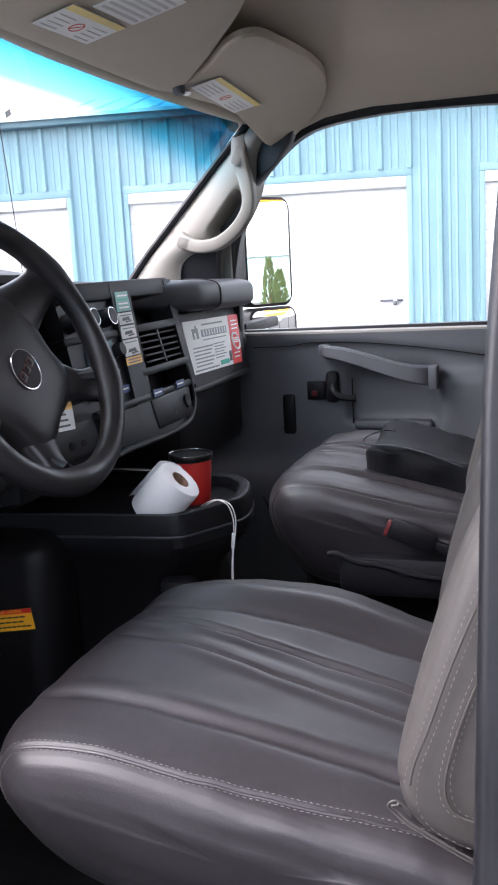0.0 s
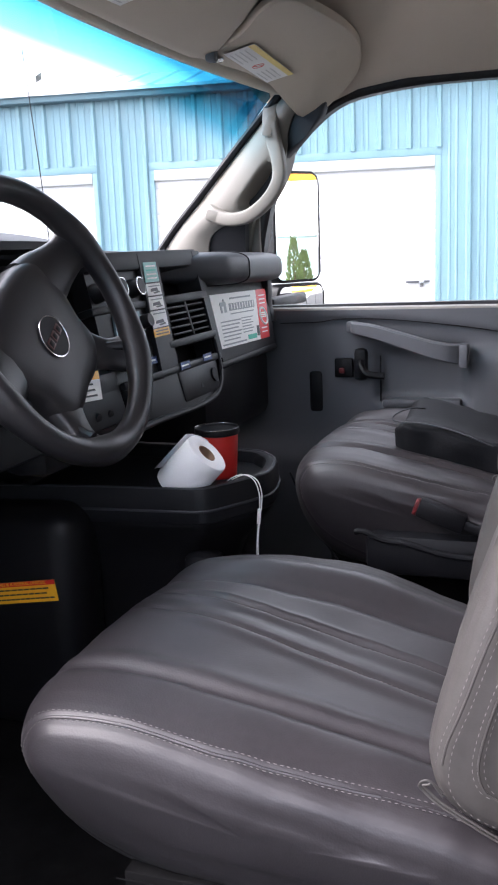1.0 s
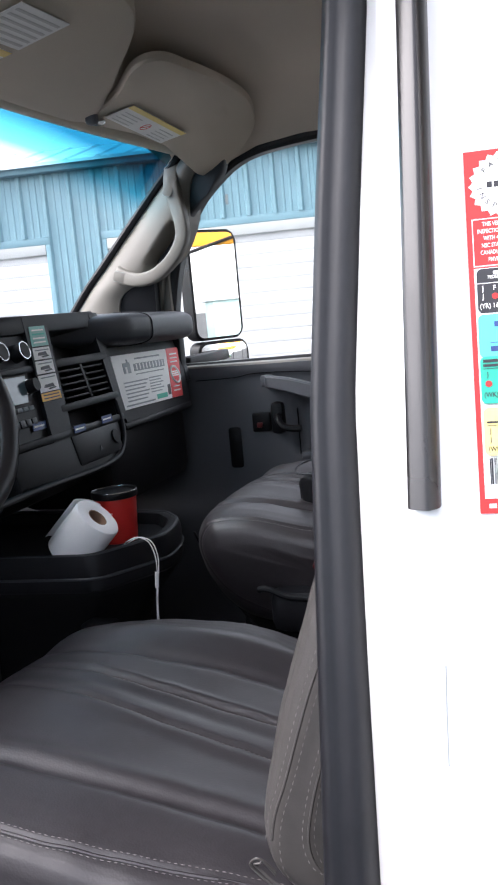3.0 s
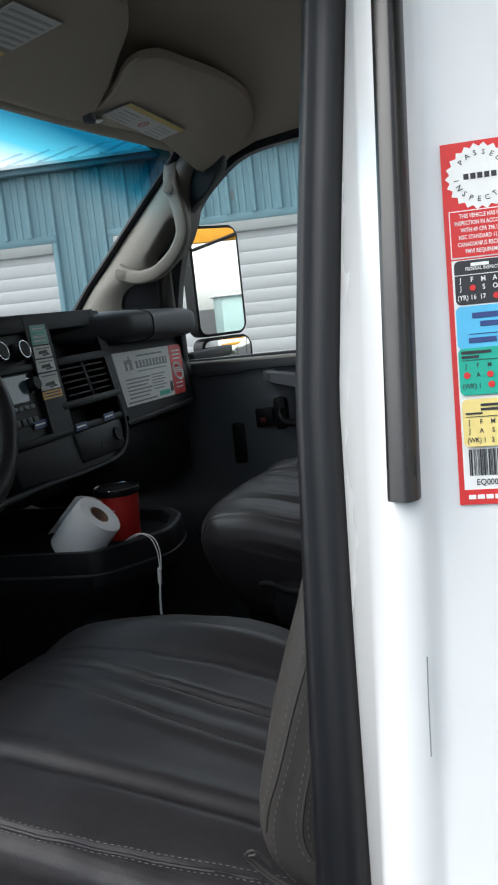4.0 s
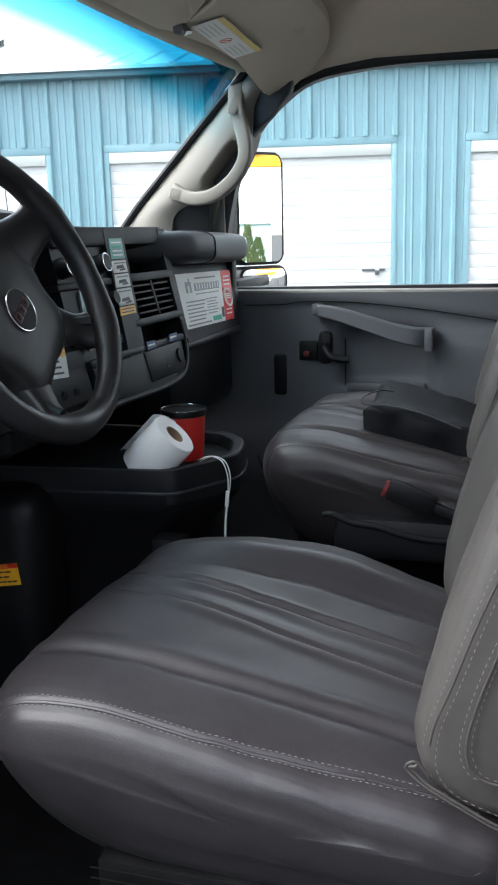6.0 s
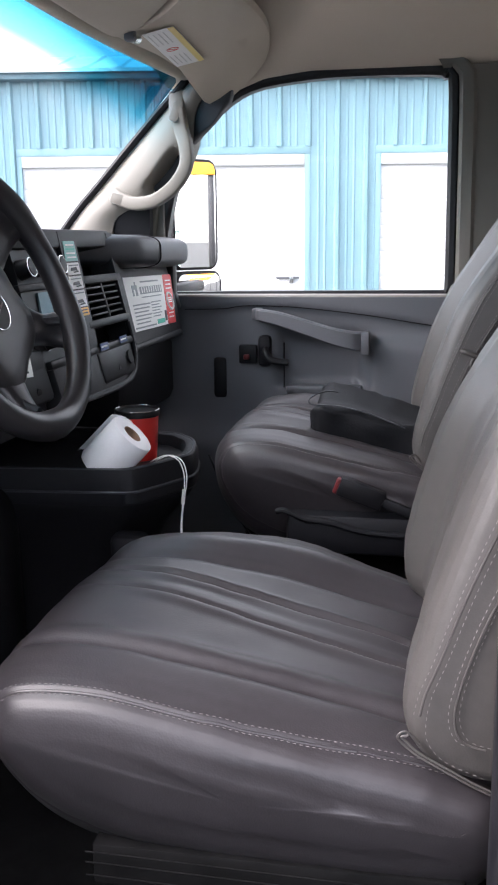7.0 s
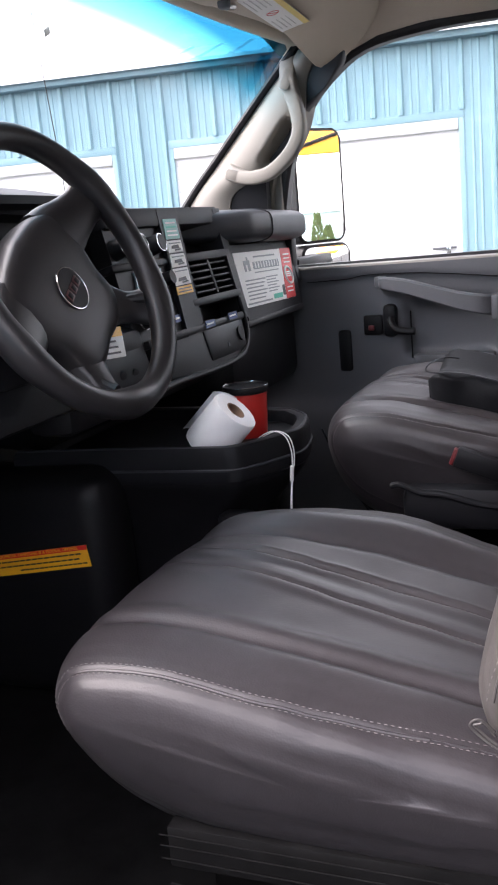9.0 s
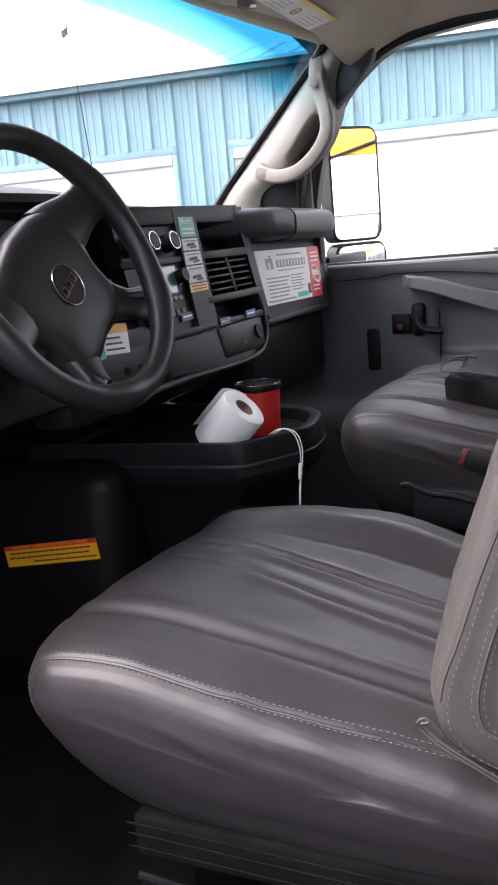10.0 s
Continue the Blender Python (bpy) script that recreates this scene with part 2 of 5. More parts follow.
def stitches(points, length=0.0045, gap=0.0035, r=0.0005, bm=None, normal=None):
    """A row of thread stitches along a line."""
    bm = bm if bm is not None else bmesh.new()
    pts = [Vector(p) for p in points]
    run, want, start = 0.0, 0.0, None
    on = True
    dense = []
    for a, b in zip(pts, pts[1:]):
        n = max(1, int((b - a).length / 0.0005))
        dense += [a.lerp(b, i / n) for i in range(n)]
    seg = []
    for a, b in zip(dense, dense[1:]):
        run += (b - a).length
        if on:
            seg.append(a)
        if run > (length if on else gap):
            if on and len(seg) > 2:
                tube([seg[0], seg[len(seg) // 2], seg[-1]], [r * 0.6, r, r * 0.6], 5, bm=bm)
            on, run, seg = not on, 0.0, []
    return bm


# ---- ground and building ----
def ground():
    bm = bmesh.new()
    n = 24
    xs = [math.copysign(abs(i / n) ** 2.5 * 900, i) for i in range(-n, n + 1)]
    grid = [[bm.verts.new((x, y, 0.02 * noise.noise((x * 0.1, y * 0.1, 0)))) for x in xs] for y in xs]
    for i in range(2 * n):
        for j in range(2 * n):
            bm.faces.new((grid[i][j], grid[i][j + 1], grid[i + 1][j + 1], grid[i + 1][j]))
    solid("ground", bm, ASPHALT, "worn grey asphalt yard between truck and storage building", "ground", kind="structure", m=Matrix())


BUILD = pose(0, 9.12, 0, 0, 0, -6.7)
DOOR_TOP, EAVE = 2.342, 3.05


def ribbed(s0, s1, z0, z1, pitch=0.305, phase=0.0):
    """A sheet of trapezoid-ribbed steel from s0 to s1 along the wall."""
    prof = [(s0, 0.0)]
    k = math.floor((s0 - phase) / pitch) - 1
    while True:
        c = phase + k * pitch
        if c > s1 + pitch:
            break
        for ds, d in ((-0.030, 0), (-0.014, -0.032), (0.014, -0.032), (0.030, 0), (0.080, 0), (0.088, -0.007), (0.098, -0.007), (0.106, 0), (0.145, 0), (0.153, -0.007), (0.163, -0.007), (0.171, 0)):
            if s0 < c + ds < s1:
                prof.append((c + ds, d))
        k += 1
    prof.append((s1, 0.0))
    prof += [(s1, 0.06), (s0, 0.06)]
    return loft([[(s, d, z) for s, d in prof] for z in (z0, z1)])


def building():
    wall = thing("storage_building", "pale blue ribbed steel storage building with white roll-up doors", "building", m=BUILD)
    width, gap = 2.635, 0.66
    doors = [-1.17 + k * (width + 0.61) for k in range(-4, 0)] + [-1.17 + k * (width + 0.71) for k in range(4)]
    s_lo, s_hi = doors[0] - gap, doors[-1] + width + gap
    joint = 0.84
    near, far = dict(pitch=0.2455, phase=0.9650), dict(pitch=0.2670, phase=0.9650)
    part("wall_panel", ribbed(s_lo, joint, DOOR_TOP + 0.07, EAVE, **near), WALL_BLUE, wall, angle=20)
    part("wall_panel", ribbed(joint, s_hi, DOOR_TOP + 0.07, EAVE, **far), WALL_BLUE, wall, angle=20)
    for k in range(len(doors) + 1):
        a = (doors[k - 1] + width) if k else s_lo
        b = doors[k] if k < len(doors) else s_hi
        part("wall_panel", ribbed(a + 0.05, b - 0.05, 0.0, DOOR_TOP + 0.07, **(near if a < joint else far)), WALL_BLUE, wall, angle=20)
    slat = finish("slat", loft([[(s, 0.0, -0.06), (s, -0.002, -0.057), (s, -0.005, -0.050), (s, -0.006, 0.035), (s, -0.002, 0.054), (s, 0, 0.06), (s, 0.012, 0.06), (s, 0.012, -0.06)] for s in (0.0, width)]), DOOR_WHITE, 60)
    for d in doors:
        door = thing("roll_up_door", "white corrugated steel roll-up storage door, closed", "garage door", "storage unit doors", m=BUILD)
        z = 0.07
        while z < DOOR_TOP + 0.06:
            ob = new("slat", slat)
            ob.parent = door
            ob.location = (d, 0.035, z)
            z += 0.12
        part("door_track", box((d - 0.05, -0.008, 0), (d, 0.10, DOOR_TOP), 0.004), WALL_BLUE, door)
        part("door_track", box((d + width, -0.008, 0), (d + width + 0.05, 0.10, DOOR_TOP), 0.004), WALL_BLUE, door)
        part("door_head", box((d - 0.05, -0.010, DOOR_TOP), (d + width + 0.05, 0.10, DOOR_TOP + 0.07), 0.004), WALL_BLUE, door)
        part("head_flashing", box((d + 0.002, -0.012, DOOR_TOP - 0.10), (d + width - 0.002, 0.10, DOOR_TOP - 0.002), 0.004), DOOR_HEAD, door, "stone grey flashing over the door")
        latch = part("latch", box((d + width - 0.27, 0.004, 1.200), (d + width - 0.05, 0.026, 1.220), 0.004), DOOR, door, "dark steel slide latch")
        part("latch_plate", box((d + width - 0.145, -0.004, 1.160), (d + width - 0.105, 0.027, 1.240), 0.006), CHROME, latch)
    for at, z in ((0.012, 2.535), (-3.045, 2.630)):
        part("unit_plate", box((at, -0.004, z), (at + 0.030, 0.004, z + 0.095), 0.003), GREY_INK, wall, "small dark unit plate")
    part("fascia", box((s_lo, -0.14, EAVE - 0.05), (s_hi, 0.0, EAVE + 0.03), 0.01), TRIM_BLUE, wall, "dark blue eave trim")
    prof, s = [], s_lo
    while s < s_hi:
        prof += [(s, 0.0), (s + 0.24, 0.0), (s + 0.258, 0.016), (s + 0.287, 0.016)]
        s += 0.305
    rings = [[(a, y, EAVE + 0.03 + (y + 0.2) * 0.26 + b) for a, b in prof] + [(s_hi, y, EAVE + (y + 0.2) * 0.26), (s_lo, y, EAVE + (y + 0.2) * 0.26)] for y in (-0.2, 1.0)]
    part("roof", loft(rings), ROOF_STEEL, wall, angle=20)
    part("back_wall", box((s_lo, 0.3, 0), (s_hi, 0.95, EAVE - 0.1)), WALL_BLUE, wall)


# ---- truck shell ----
def headliner_z(x, y):
    front = 1.957 + 0.100 * (1 - math.exp(-max(0.0, x + 0.76) / 0.16))
    edge = interp(x, [(-0.8, 1.935), (-0.70, 1.93), (-0.65, 1.915), (-0.611, 1.90), (-0.50, 1.942), (-0.389, 1.956), (0.0, 1.955), (0.7, 1.95)])
    t = max(0.0, min(1.0, (2.38 - y) / 0.30))
    t = 1 - (1 - t) ** 2.4
    l = max(0.0, min(1.0, (y - 0.68) / 0.25))
    l = 1 - (1 - l) ** 2.4
    z = edge + (front - edge) * t if front > edge else front
    return min(z, 1.955 + (front - 1.955) * l) if front > 1.955 else z


def shell():
    bm = bmesh.new()
    xs = [-0.742 + 1.342 * i / 56 for i in range(57)]
    ys = [0.66 + 1.74 * j / 80 for j in range(81)]
    low = [[bm.verts.new((x, y, headliner_z(x, y))) for y in ys] for x in xs]
    top = [[bm.verts.new((x, y, 2.10 + 0.02 * math.sin(math.pi * (y - 0.66) / 1.74) - 0.10 * max(0, -x - 0.55) / 0.25)) for y in ys] for x in xs]
    for g, flip in ((low, True), (top, False)):
        for i in range(56):
            for j in range(80):
                q = (g[i][j], g[i + 1][j], g[i + 1][j + 1], g[i][j + 1])
                bm.faces.new(q if not flip else q[::-1])
    for i in range(56):
        for j in (0, 80):
            bm.faces.new((low[i][j], low[i + 1][j], top[i + 1][j], top[i][j]))
    for j in range(80):
        for i in (0, 56):
            bm.faces.new((low[i][j], low[i][j + 1], top[i][j + 1], top[i][j]))
    solid("ceiling", bm, FABRIC, "beige woven headliner of the truck cab", "ceiling", kind="structure")
    solid("floor", box((-1.15, 0.72, 0.66), (0.60, 2.36, 0.74), 0.01), FLOOR, "scuffed dark rubber cab floor", "floor", kind="structure")
    # sill below the view, added to keep light off the cab floor
    solid("door_sill", box((-1.15, 0.655, 0.50), (0.0, 0.735, 0.79), 0.015), BLACK, "unseen black driver door sill, added to block light on the floor", "sill", kind="structure")
    solid("wall_rear", box((0.50, 0.66, 0.66), (0.56, 2.40, 2.09), 0.005), FABRIC, "grey rear wall of the cab", "wall", kind="structure")
    solid("wall_front", box((-1.30, 0.66, 0.66), (-1.15, 2.40, 1.40), 0.01), BLACK, "dark firewall of the cab", "wall", kind="structure")
    # out of view, added to hold light from the front off the footwell
    hinge = thing("wall_driver_side", "unseen driver side cowl and windshield pillar, added to darken the footwell", "wall", kind="structure")
    part("cowl_side", box((-1.16, 0.66, 0.66), (-0.98, 0.73, 1.52), 0.02), BLACK, hinge)
    part("pillar_trim", tube([(-1.10, 0.69, 1.50), (-0.92, 0.70, 1.70), (-0.72, 0.71, 1.94)], 0.04, 10), TRIM, hinge)
    # windshield
    bm = bmesh.new()
    rows = []
    for i in range(25):
        t = 1.08 * i / 24
        row = []
        for j in range(41):
            y = 0.70 + 1.66 * j / 40
            bow = 0.12 * (1 - ((y - 1.53) / 0.83) ** 2)
            row.append(bm.verts.new((-1.06 + 0.34 * t - bow * (1 - 0.45 * t), y, 1.545 + 0.385 * t)))
        rows.append(row)
    for a, b in zip(rows, rows[1:]):
        for j in range(40):
            bm.faces.new((a[j], a[j + 1], b[j + 1], b[j]))
    glass = solid("window_1", bm, TINTED, "curved windshield with a blue tint band along its top", "windshield", kind="structure")
    glass.visible_shadow = False


def a_pillar():
    pil = thing("a_pillar", "pale grey moulded windshield pillar with a grab handle", "pillar")
    # stations from the dash up to the roof: front edge and rear edge
    secs = [((-1.040, 1.540), (-0.872, 1.495)), ((-0.965, 1.632), (-0.868, 1.612)), ((-0.90, 1.700), (-0.775, 1.660)), ((-0.82, 1.785), (-0.708, 1.708)), ((-0.755, 1.853), (-0.668, 1.785)), ((-0.70, 1.908), (-0.655, 1.865)), ((-0.655, 1.955), (-0.615, 1.930))]
    front = smooth_line([(x, 0, z) for (x, z), r in secs], 7)
    rear = smooth_line([(x, 0, z) for f, (x, z) in secs], 7)
    lo, hi = Vector((-0.752, 0, 1.690)), Vector((-0.704, 0, 1.748))
    rings = []
    for f, r in zip(front, rear):
        ring = []
        for k in range(33):
            t = k / 32
            p = f.lerp(r, t)
            y = 2.345 - 0.042 * math.sin(math.pi * min(0.80, t * 0.80 + 0.01)) ** 0.6
            q = max(0.0, min(1.0, (p - lo).dot(hi - lo) / (hi - lo).length_squared))
            d = (p - lo.lerp(hi, q)).length
            u = max(0.0, min(1.0, (0.036 - d) / 0.024))
            ring.append(Vector((p.x, y + 0.062 * u * u * (3 - 2 * u), p.z)))
        ring += [Vector((r.x, 2.395, r.z)), Vector((f.x, 2.395, f.z))]
        rings.append(ring)
    part("pillar_trim", loft(rings), TRIM, pil, angle=50)
    part("windshield_seal", tube(smooth_line([(fx - 0.008, 2.335, fz + 0.004) for (fx, fz), r in secs], 4), 0.010, 8), BLACK, pil, "black rubber edge")
    grip = smooth_line([(-0.704, 2.345, 1.905), (-0.695, 2.300, 1.862), (-0.684, 2.288, 1.820), (-0.671, 2.274, 1.782), (-0.668, 2.266, 1.742), (-0.684, 2.262, 1.707), (-0.713, 2.262, 1.678), (-0.752, 2.268, 1.657), (-0.799, 2.280, 1.652), (-0.836, 2.292, 1.661), (-0.854, 2.304, 1.668), (-0.868, 2.345, 1.676)], 5)
    n = len(grip)
    rings = []
    for i, p in enumerate(grip):
        d = (grip[min(i + 1, n - 1)] - grip[max(i - 1, 0)]).normalized()
        side = d.cross(Vector((0, 1, 0))).normalized()
        out = side.cross(d)
        e = abs(2 * i / (n - 1) - 1) ** 3
        w, h = 0.0158 + 0.006 * e, 0.0150 + 0.003 * e
        rings.append([p + side * (w * math.copysign(abs(math.cos(t)) ** 0.38, math.cos(t))) + out * (h * math.copysign(abs(math.sin(t)) ** 0.5, math.sin(t))) for t in [2 * math.pi * k / 20 for k in range(20)]])
    handle = part("grab_handle", loft(rings), TRIM, pil, angle=60)
    for at, lean, size in ((5, -14, (0.011, 0.026)), (n - 10, 74, (0.012, 0.021))):
        c = grip[at] + Vector((0, -0.0172, 0))
        m = frame_matrix(c, (math.cos(radians(lean)), 0.0, math.sin(radians(lean))), (-math.sin(radians(lean)), 0.45 if at == 5 else 0.0, math.cos(radians(lean))))
        outline = rounded(-size[0], -size[1], size[0], size[1], 0.004)
        part("cover_cap", prism(outline, 0.002, m, 0.0008), TRIM, handle, "small rectangular screw cover")
        part("cap_gap", tube([m @ Vector((x, y, 0.0004)) for x, y in outline], 0.0007, 5, closed=True), GREY_INK, handle)
    # black sheet stands in for the shade deep in the handle recess
    part("recess_shade", prism([(-0.690, 1.775), (-0.682, 1.745), (-0.700, 1.712), (-0.740, 1.682), (-0.776, 1.668), (-0.790, 1.680), (-0.757, 1.709), (-0.722, 1.747), (-0.703, 1.778)], 0.004, frame_matrix((0, 2.350, 0), (1, 0, 0), (0, 0, 1))), BLACK, pil, "black sheet for the shade behind the grab handle")
    part("sail_panel", loft([smooth_line([(-0.905, y, 1.50), (-0.90, y - 0.015, 1.60), (-0.87, y - 0.02, 1.645), (-0.82, y - 0.02, 1.668), (-0.785, y, 1.672), (-0.788, y, 1.50)], 4) for y in (2.335, 2.39)]), DASH, pil, "dark grey corner panel")
    # pillar trim in shade, drawn as its own darker piece
    upper = [(-0.668, 1.790), (-0.690, 1.850), (-0.690, 1.905), (-0.655, 1.955), (-0.600, 1.960), (-0.560, 1.925), (-0.575, 1.882), (-0.616, 1.838)]
    part("shaded_upper_trim", prism(upper, 0.030, frame_matrix((0, 2.352, 0), (1, 0, 0), (0, 0, 1)), 0.008), DASH_LIGHT, pil, "upper corner trim, its shade put in as dark grey")
    part("trim_clip", tube([(-0.955, 2.318, 1.560), (-0.950, 2.316, 1.570), (-0.955, 2.316, 1.582)], 0.0022, 6), DASH, pil)


WINDOW = [(-0.775, 1.430), (-0.757, 1.58), (-0.728, 1.70), (-0.681, 1.80), (-0.621, 1.866), (-0.534, 1.920), (-0.394, 1.941), (-0.258, 1.945), (-0.10, 1.941), (-0.070, 1.932), (-0.058, 1.905), (-0.054, 1.60), (-0.053, 1.450), (-0.056, 1.434)]


def passenger_door():
    door = thing("door_1", "closed grey plastic passenger door with a framed window", "door", kind="structure")
    loop = [Vector((p.x, 0, p.y)) for p in smooth_line([(x, z, 0) for x, z in WINDOW], 4)]
    c = Vector((-0.38, 0, 1.68))

    def out(d, y):
        res = []
        n = len(loop)
        for i, p in enumerate(loop):
            t = (loop[(i + 1) % n] - loop[i - 1]).normalized()
            nrm = Vector((-t.z, 0, t.x))
            if nrm.dot(p - c) < 0:
                nrm = -nrm
            q = p + nrm * d
            res.append(Vector((q.x, y, q.z)))
        return res
    part("window_seal", loft([out(-0.004, 2.425), out(-0.004, 2.392), out(0.004, 2.385), out(0.016, 2.385), out(0.022, 2.392), out(0.022, 2.43), out(-0.004, 2.425)], cap=False), RUBBER, door, "black rubber window seal")
    part("window_frame", loft([out(0.020, 2.43), out(0.020, 2.378), out(0.028, 2.366), out(0.052, 2.362), out(0.06, 2.368), out(0.06, 2.43), out(0.020, 2.43)], cap=False), TRIM, door)
    bm = bmesh.new()
    bm.faces.new([bm.verts.new(p) for p in out(0.0, 2.408)])
    bmesh.ops.solidify(bm, geom=bm.faces[:], thickness=0.004)
    pane = part("window_pane", bm, GLASS, door, "clear side window glass")
    pane.visible_shadow = False
    # lower inner panel with relief

    def relief(x, z):
        y = 2.335
        sill = interp(x, [(-0.9, 1.392), (-0.66, 1.392), (-0.56, 1.402), (-0.42, 1.398), (-0.25, 1.380), (-0.05, 1.350), (0.2, 1.33)])
        y += 0.010 / (1 + math.exp((z - sill) / 0.004)) if z < 1.44 else 0
        # recessed bay behind the pull strap
        bx = 1 / (1 + math.exp(-(x + 0.455) / 0.006)) * 1 / (1 + math.exp((x + 0.245) / 0.012))
        bz = 1 / (1 + math.exp(-(z - (1.205 + 0.02 * (x + 0.25))) / 0.004)) * 1 / (1 + math.exp((z - 1.33) / 0.01))
        y += 0.028 * bx * bz
        y -= 0.035 / (1 + math.exp((z - 1.08) / 0.012))
        # rearmost bulge
        y -= 0.020 / (1 + math.exp(-(x + 0.235) / 0.004)) / (1 + math.exp((z - 1.318) / 0.006)) / (1 + math.exp((x + 0.075) / 0.006))
        return y
    bm = bmesh.new()
    nx, nz = 110, 80
    g = [[bm.verts.new((x, relief(x, z), z)) for x in [-1.0 + 1.08 * i / nx for i in range(nx + 1)]] for z in [0.74 + 0.684 * k / nz for k in range(nz + 1)]]
    b = [[bm.verts.new((x, 2.44, z)) for x in (-1.0, 0.08)] for z in (0.74, 1.424)]
    for k in range(nz):
        for i in range(nx):
            bm.faces.new((g[k][i], g[k][i + 1], g[k + 1][i + 1], g[k + 1][i]))
    bm.faces.new((b[0][0], b[0][1], b[1][1], b[1][0]))
    bm.faces.new([b[1][0], b[1][1]] + g[nz][::-1])
    part("inner_panel", bm, DOOR, door, angle=60)
    strap = smooth_line([(-0.515, 2.318, 1.386), (-0.50, 2.300, 1.382), (-0.45, 2.288, 1.373), (-0.38, 2.283, 1.352), (-0.32, 2.284, 1.333), (-0.27, 2.290, 1.322), (-0.242, 2.312, 1.318)], 5)
    rings = []
    for i, p in enumerate(strap):
        w = 0.011 + 0.013 * (i / (len(strap) - 1)) ** 0.7
        rings.append([p + Vector((0, dy, dz)) for dy, dz in ((-0.008, w - 0.004), (-0.004, w), (0.018, w), (0.018, -w), (-0.004, -w), (-0.008, -w + 0.004))])
    part("pull_strap", loft(rings), DOOR, door, "long grey moulded pull handle")
    sill = [(-0.70, 1.393), (-0.60, 1.395), (-0.545, 1.402), (-0.42, 1.399), (-0.25, 1.381), (-0.10, 1.358), (0.0, 1.345)]
    part("panel_groove", tube(smooth_line([(x, 2.339, z) for x, z in sill], 6), 0.0013, 6), BLACK, door)
    part("panel_groove", tube([(-0.448, 2.352, 1.31), (-0.448, 2.352, 1.205), (-0.452, 2.350, 1.14)], 0.0018, 6), BLACK, door)
    part("panel_groove", tube(smooth_line([(-0.70, 2.350, 1.19), (-0.66, 2.350, 1.165), (-0.58, 2.350, 1.150), (-0.46, 2.350, 1.145)], 5), 0.0018, 6), BLACK, door)
    part("sill_cap", box((-0.78, 2.337, 1.412), (-0.02, 2.384, 1.430), 0.006), material("grey_sill_plastic", (0.27, 0.255, 0.23), 0.55, scale=400, vary=0.1, bump=0.12), door, "pale grey window sill cap")
    part("division_bar", box((-0.782, 2.374, 1.432), (-0.758, 2.390, 1.70), 0.003), TRIM, door, "pale upright bar before the window")
    part("handle_end", box((-0.252, 2.290, 1.288), (-0.232, 2.34, 1.342), 0.004), DOOR, door)
    part("handle_end", box((-0.522, 2.305, 1.370), (-0.500, 2.35, 1.398), 0.004), DOOR, door)
    lock = part("latch_bezel", box((-0.562, 2.335, 1.257), (-0.515, 2.362, 1.305), 0.005), BLACK, door, "black latch bezel")
    part("lock_tag", box((-0.549, 2.329, 1.268), (-0.534, 2.340, 1.281), 0.003), DARK_RED, lock, "red lock marker")
    crank = part("window_crank", tube(smooth_line([(-0.49, 2.345, 1.30), (-0.489, 2.315, 1.29), (-0.475, 2.305, 1.272), (-0.445, 2.305, 1.266), (-0.43, 2.305, 1.266)], 4), 0.009, 8), BLACK, door, "black window crank")
    part("crank_hub", box((-0.512, 2.325, 1.25), (-0.478, 2.36, 1.33), 0.012), DASH, crank)
    part("door_grille", box((-0.632, 2.341, 1.165), (-0.592, 2.366, 1.275), 0.012, seg=3), DASH, door, "black oval speaker grille")
    part("bay_ledge", box((-0.44, 2.322, 1.185), (-0.25, 2.362, 1.206), 0.006), DOOR, door)
    solid("b_pillar", loft([smooth_line([(-0.030, y, 0.74), (-0.020, y, 1.2), (-0.012, y, 1.50), (-0.012, y, 1.80), (-0.03, y, 1.955)], 4) + [(0.13, y, 1.955), (0.13, y, 0.74)] for y in (2.368, 2.44)]), TRIM, "pale grey plastic door pillar trim", "pillar")


def mirror():
    head = thing("door_mirror", "black-framed truck door mirror with a small wide-angle mirror below", "mirror")
    m = frame_matrix((-0.772, 2.765, 1.636), (0.55, 0.835, 0), (0, 0, 1))
    for lab, (x0, y0, x1, y1) in (("", (-0.084, -0.150, 0.078, 0.150)), ("low", (-0.078, -0.262, 0.090, -0.170))):
        shellbm = prism(rounded(x0 - 0.008, y0 - 0.008, x1 + 0.008, y1 + 0.008, 0.028), 0.045, m @ Matrix.Translation((0, 0, -0.04)), 0.006)
        hs = part("mirror_shell", shellbm, BLACK, head)
        bm = bmesh.new()
        pts = rounded(x0, y0, x1, y1, 0.024)
        if lab:
            cx, cy = (x0 + x1) / 2, (y0 + y1) / 2
            loft([[m @ Vector((cx + (x - cx) * k, cy + (y - cy) * k, 0.0062 + 0.9 * (0.0080 - ((x - cx) ** 2 + (y - cy) ** 2) * k * k))) for x, y in pts] for k in (1.0, 0.85, 0.7, 0.55, 0.4, 0.25, 0.1, 0.01)], bm=bm)
        else:
            bm.faces.new([bm.verts.new(m @ Vector((x, y, 0.0062))) for x, y in pts])
        part("mirror_glass", bm, MIRROR, hs, "silvered mirror glass")
    part("mirror_arm", box((-0.78, 2.44, 1.42), (-0.745, 2.76, 1.45), 0.008), BLACK, head)



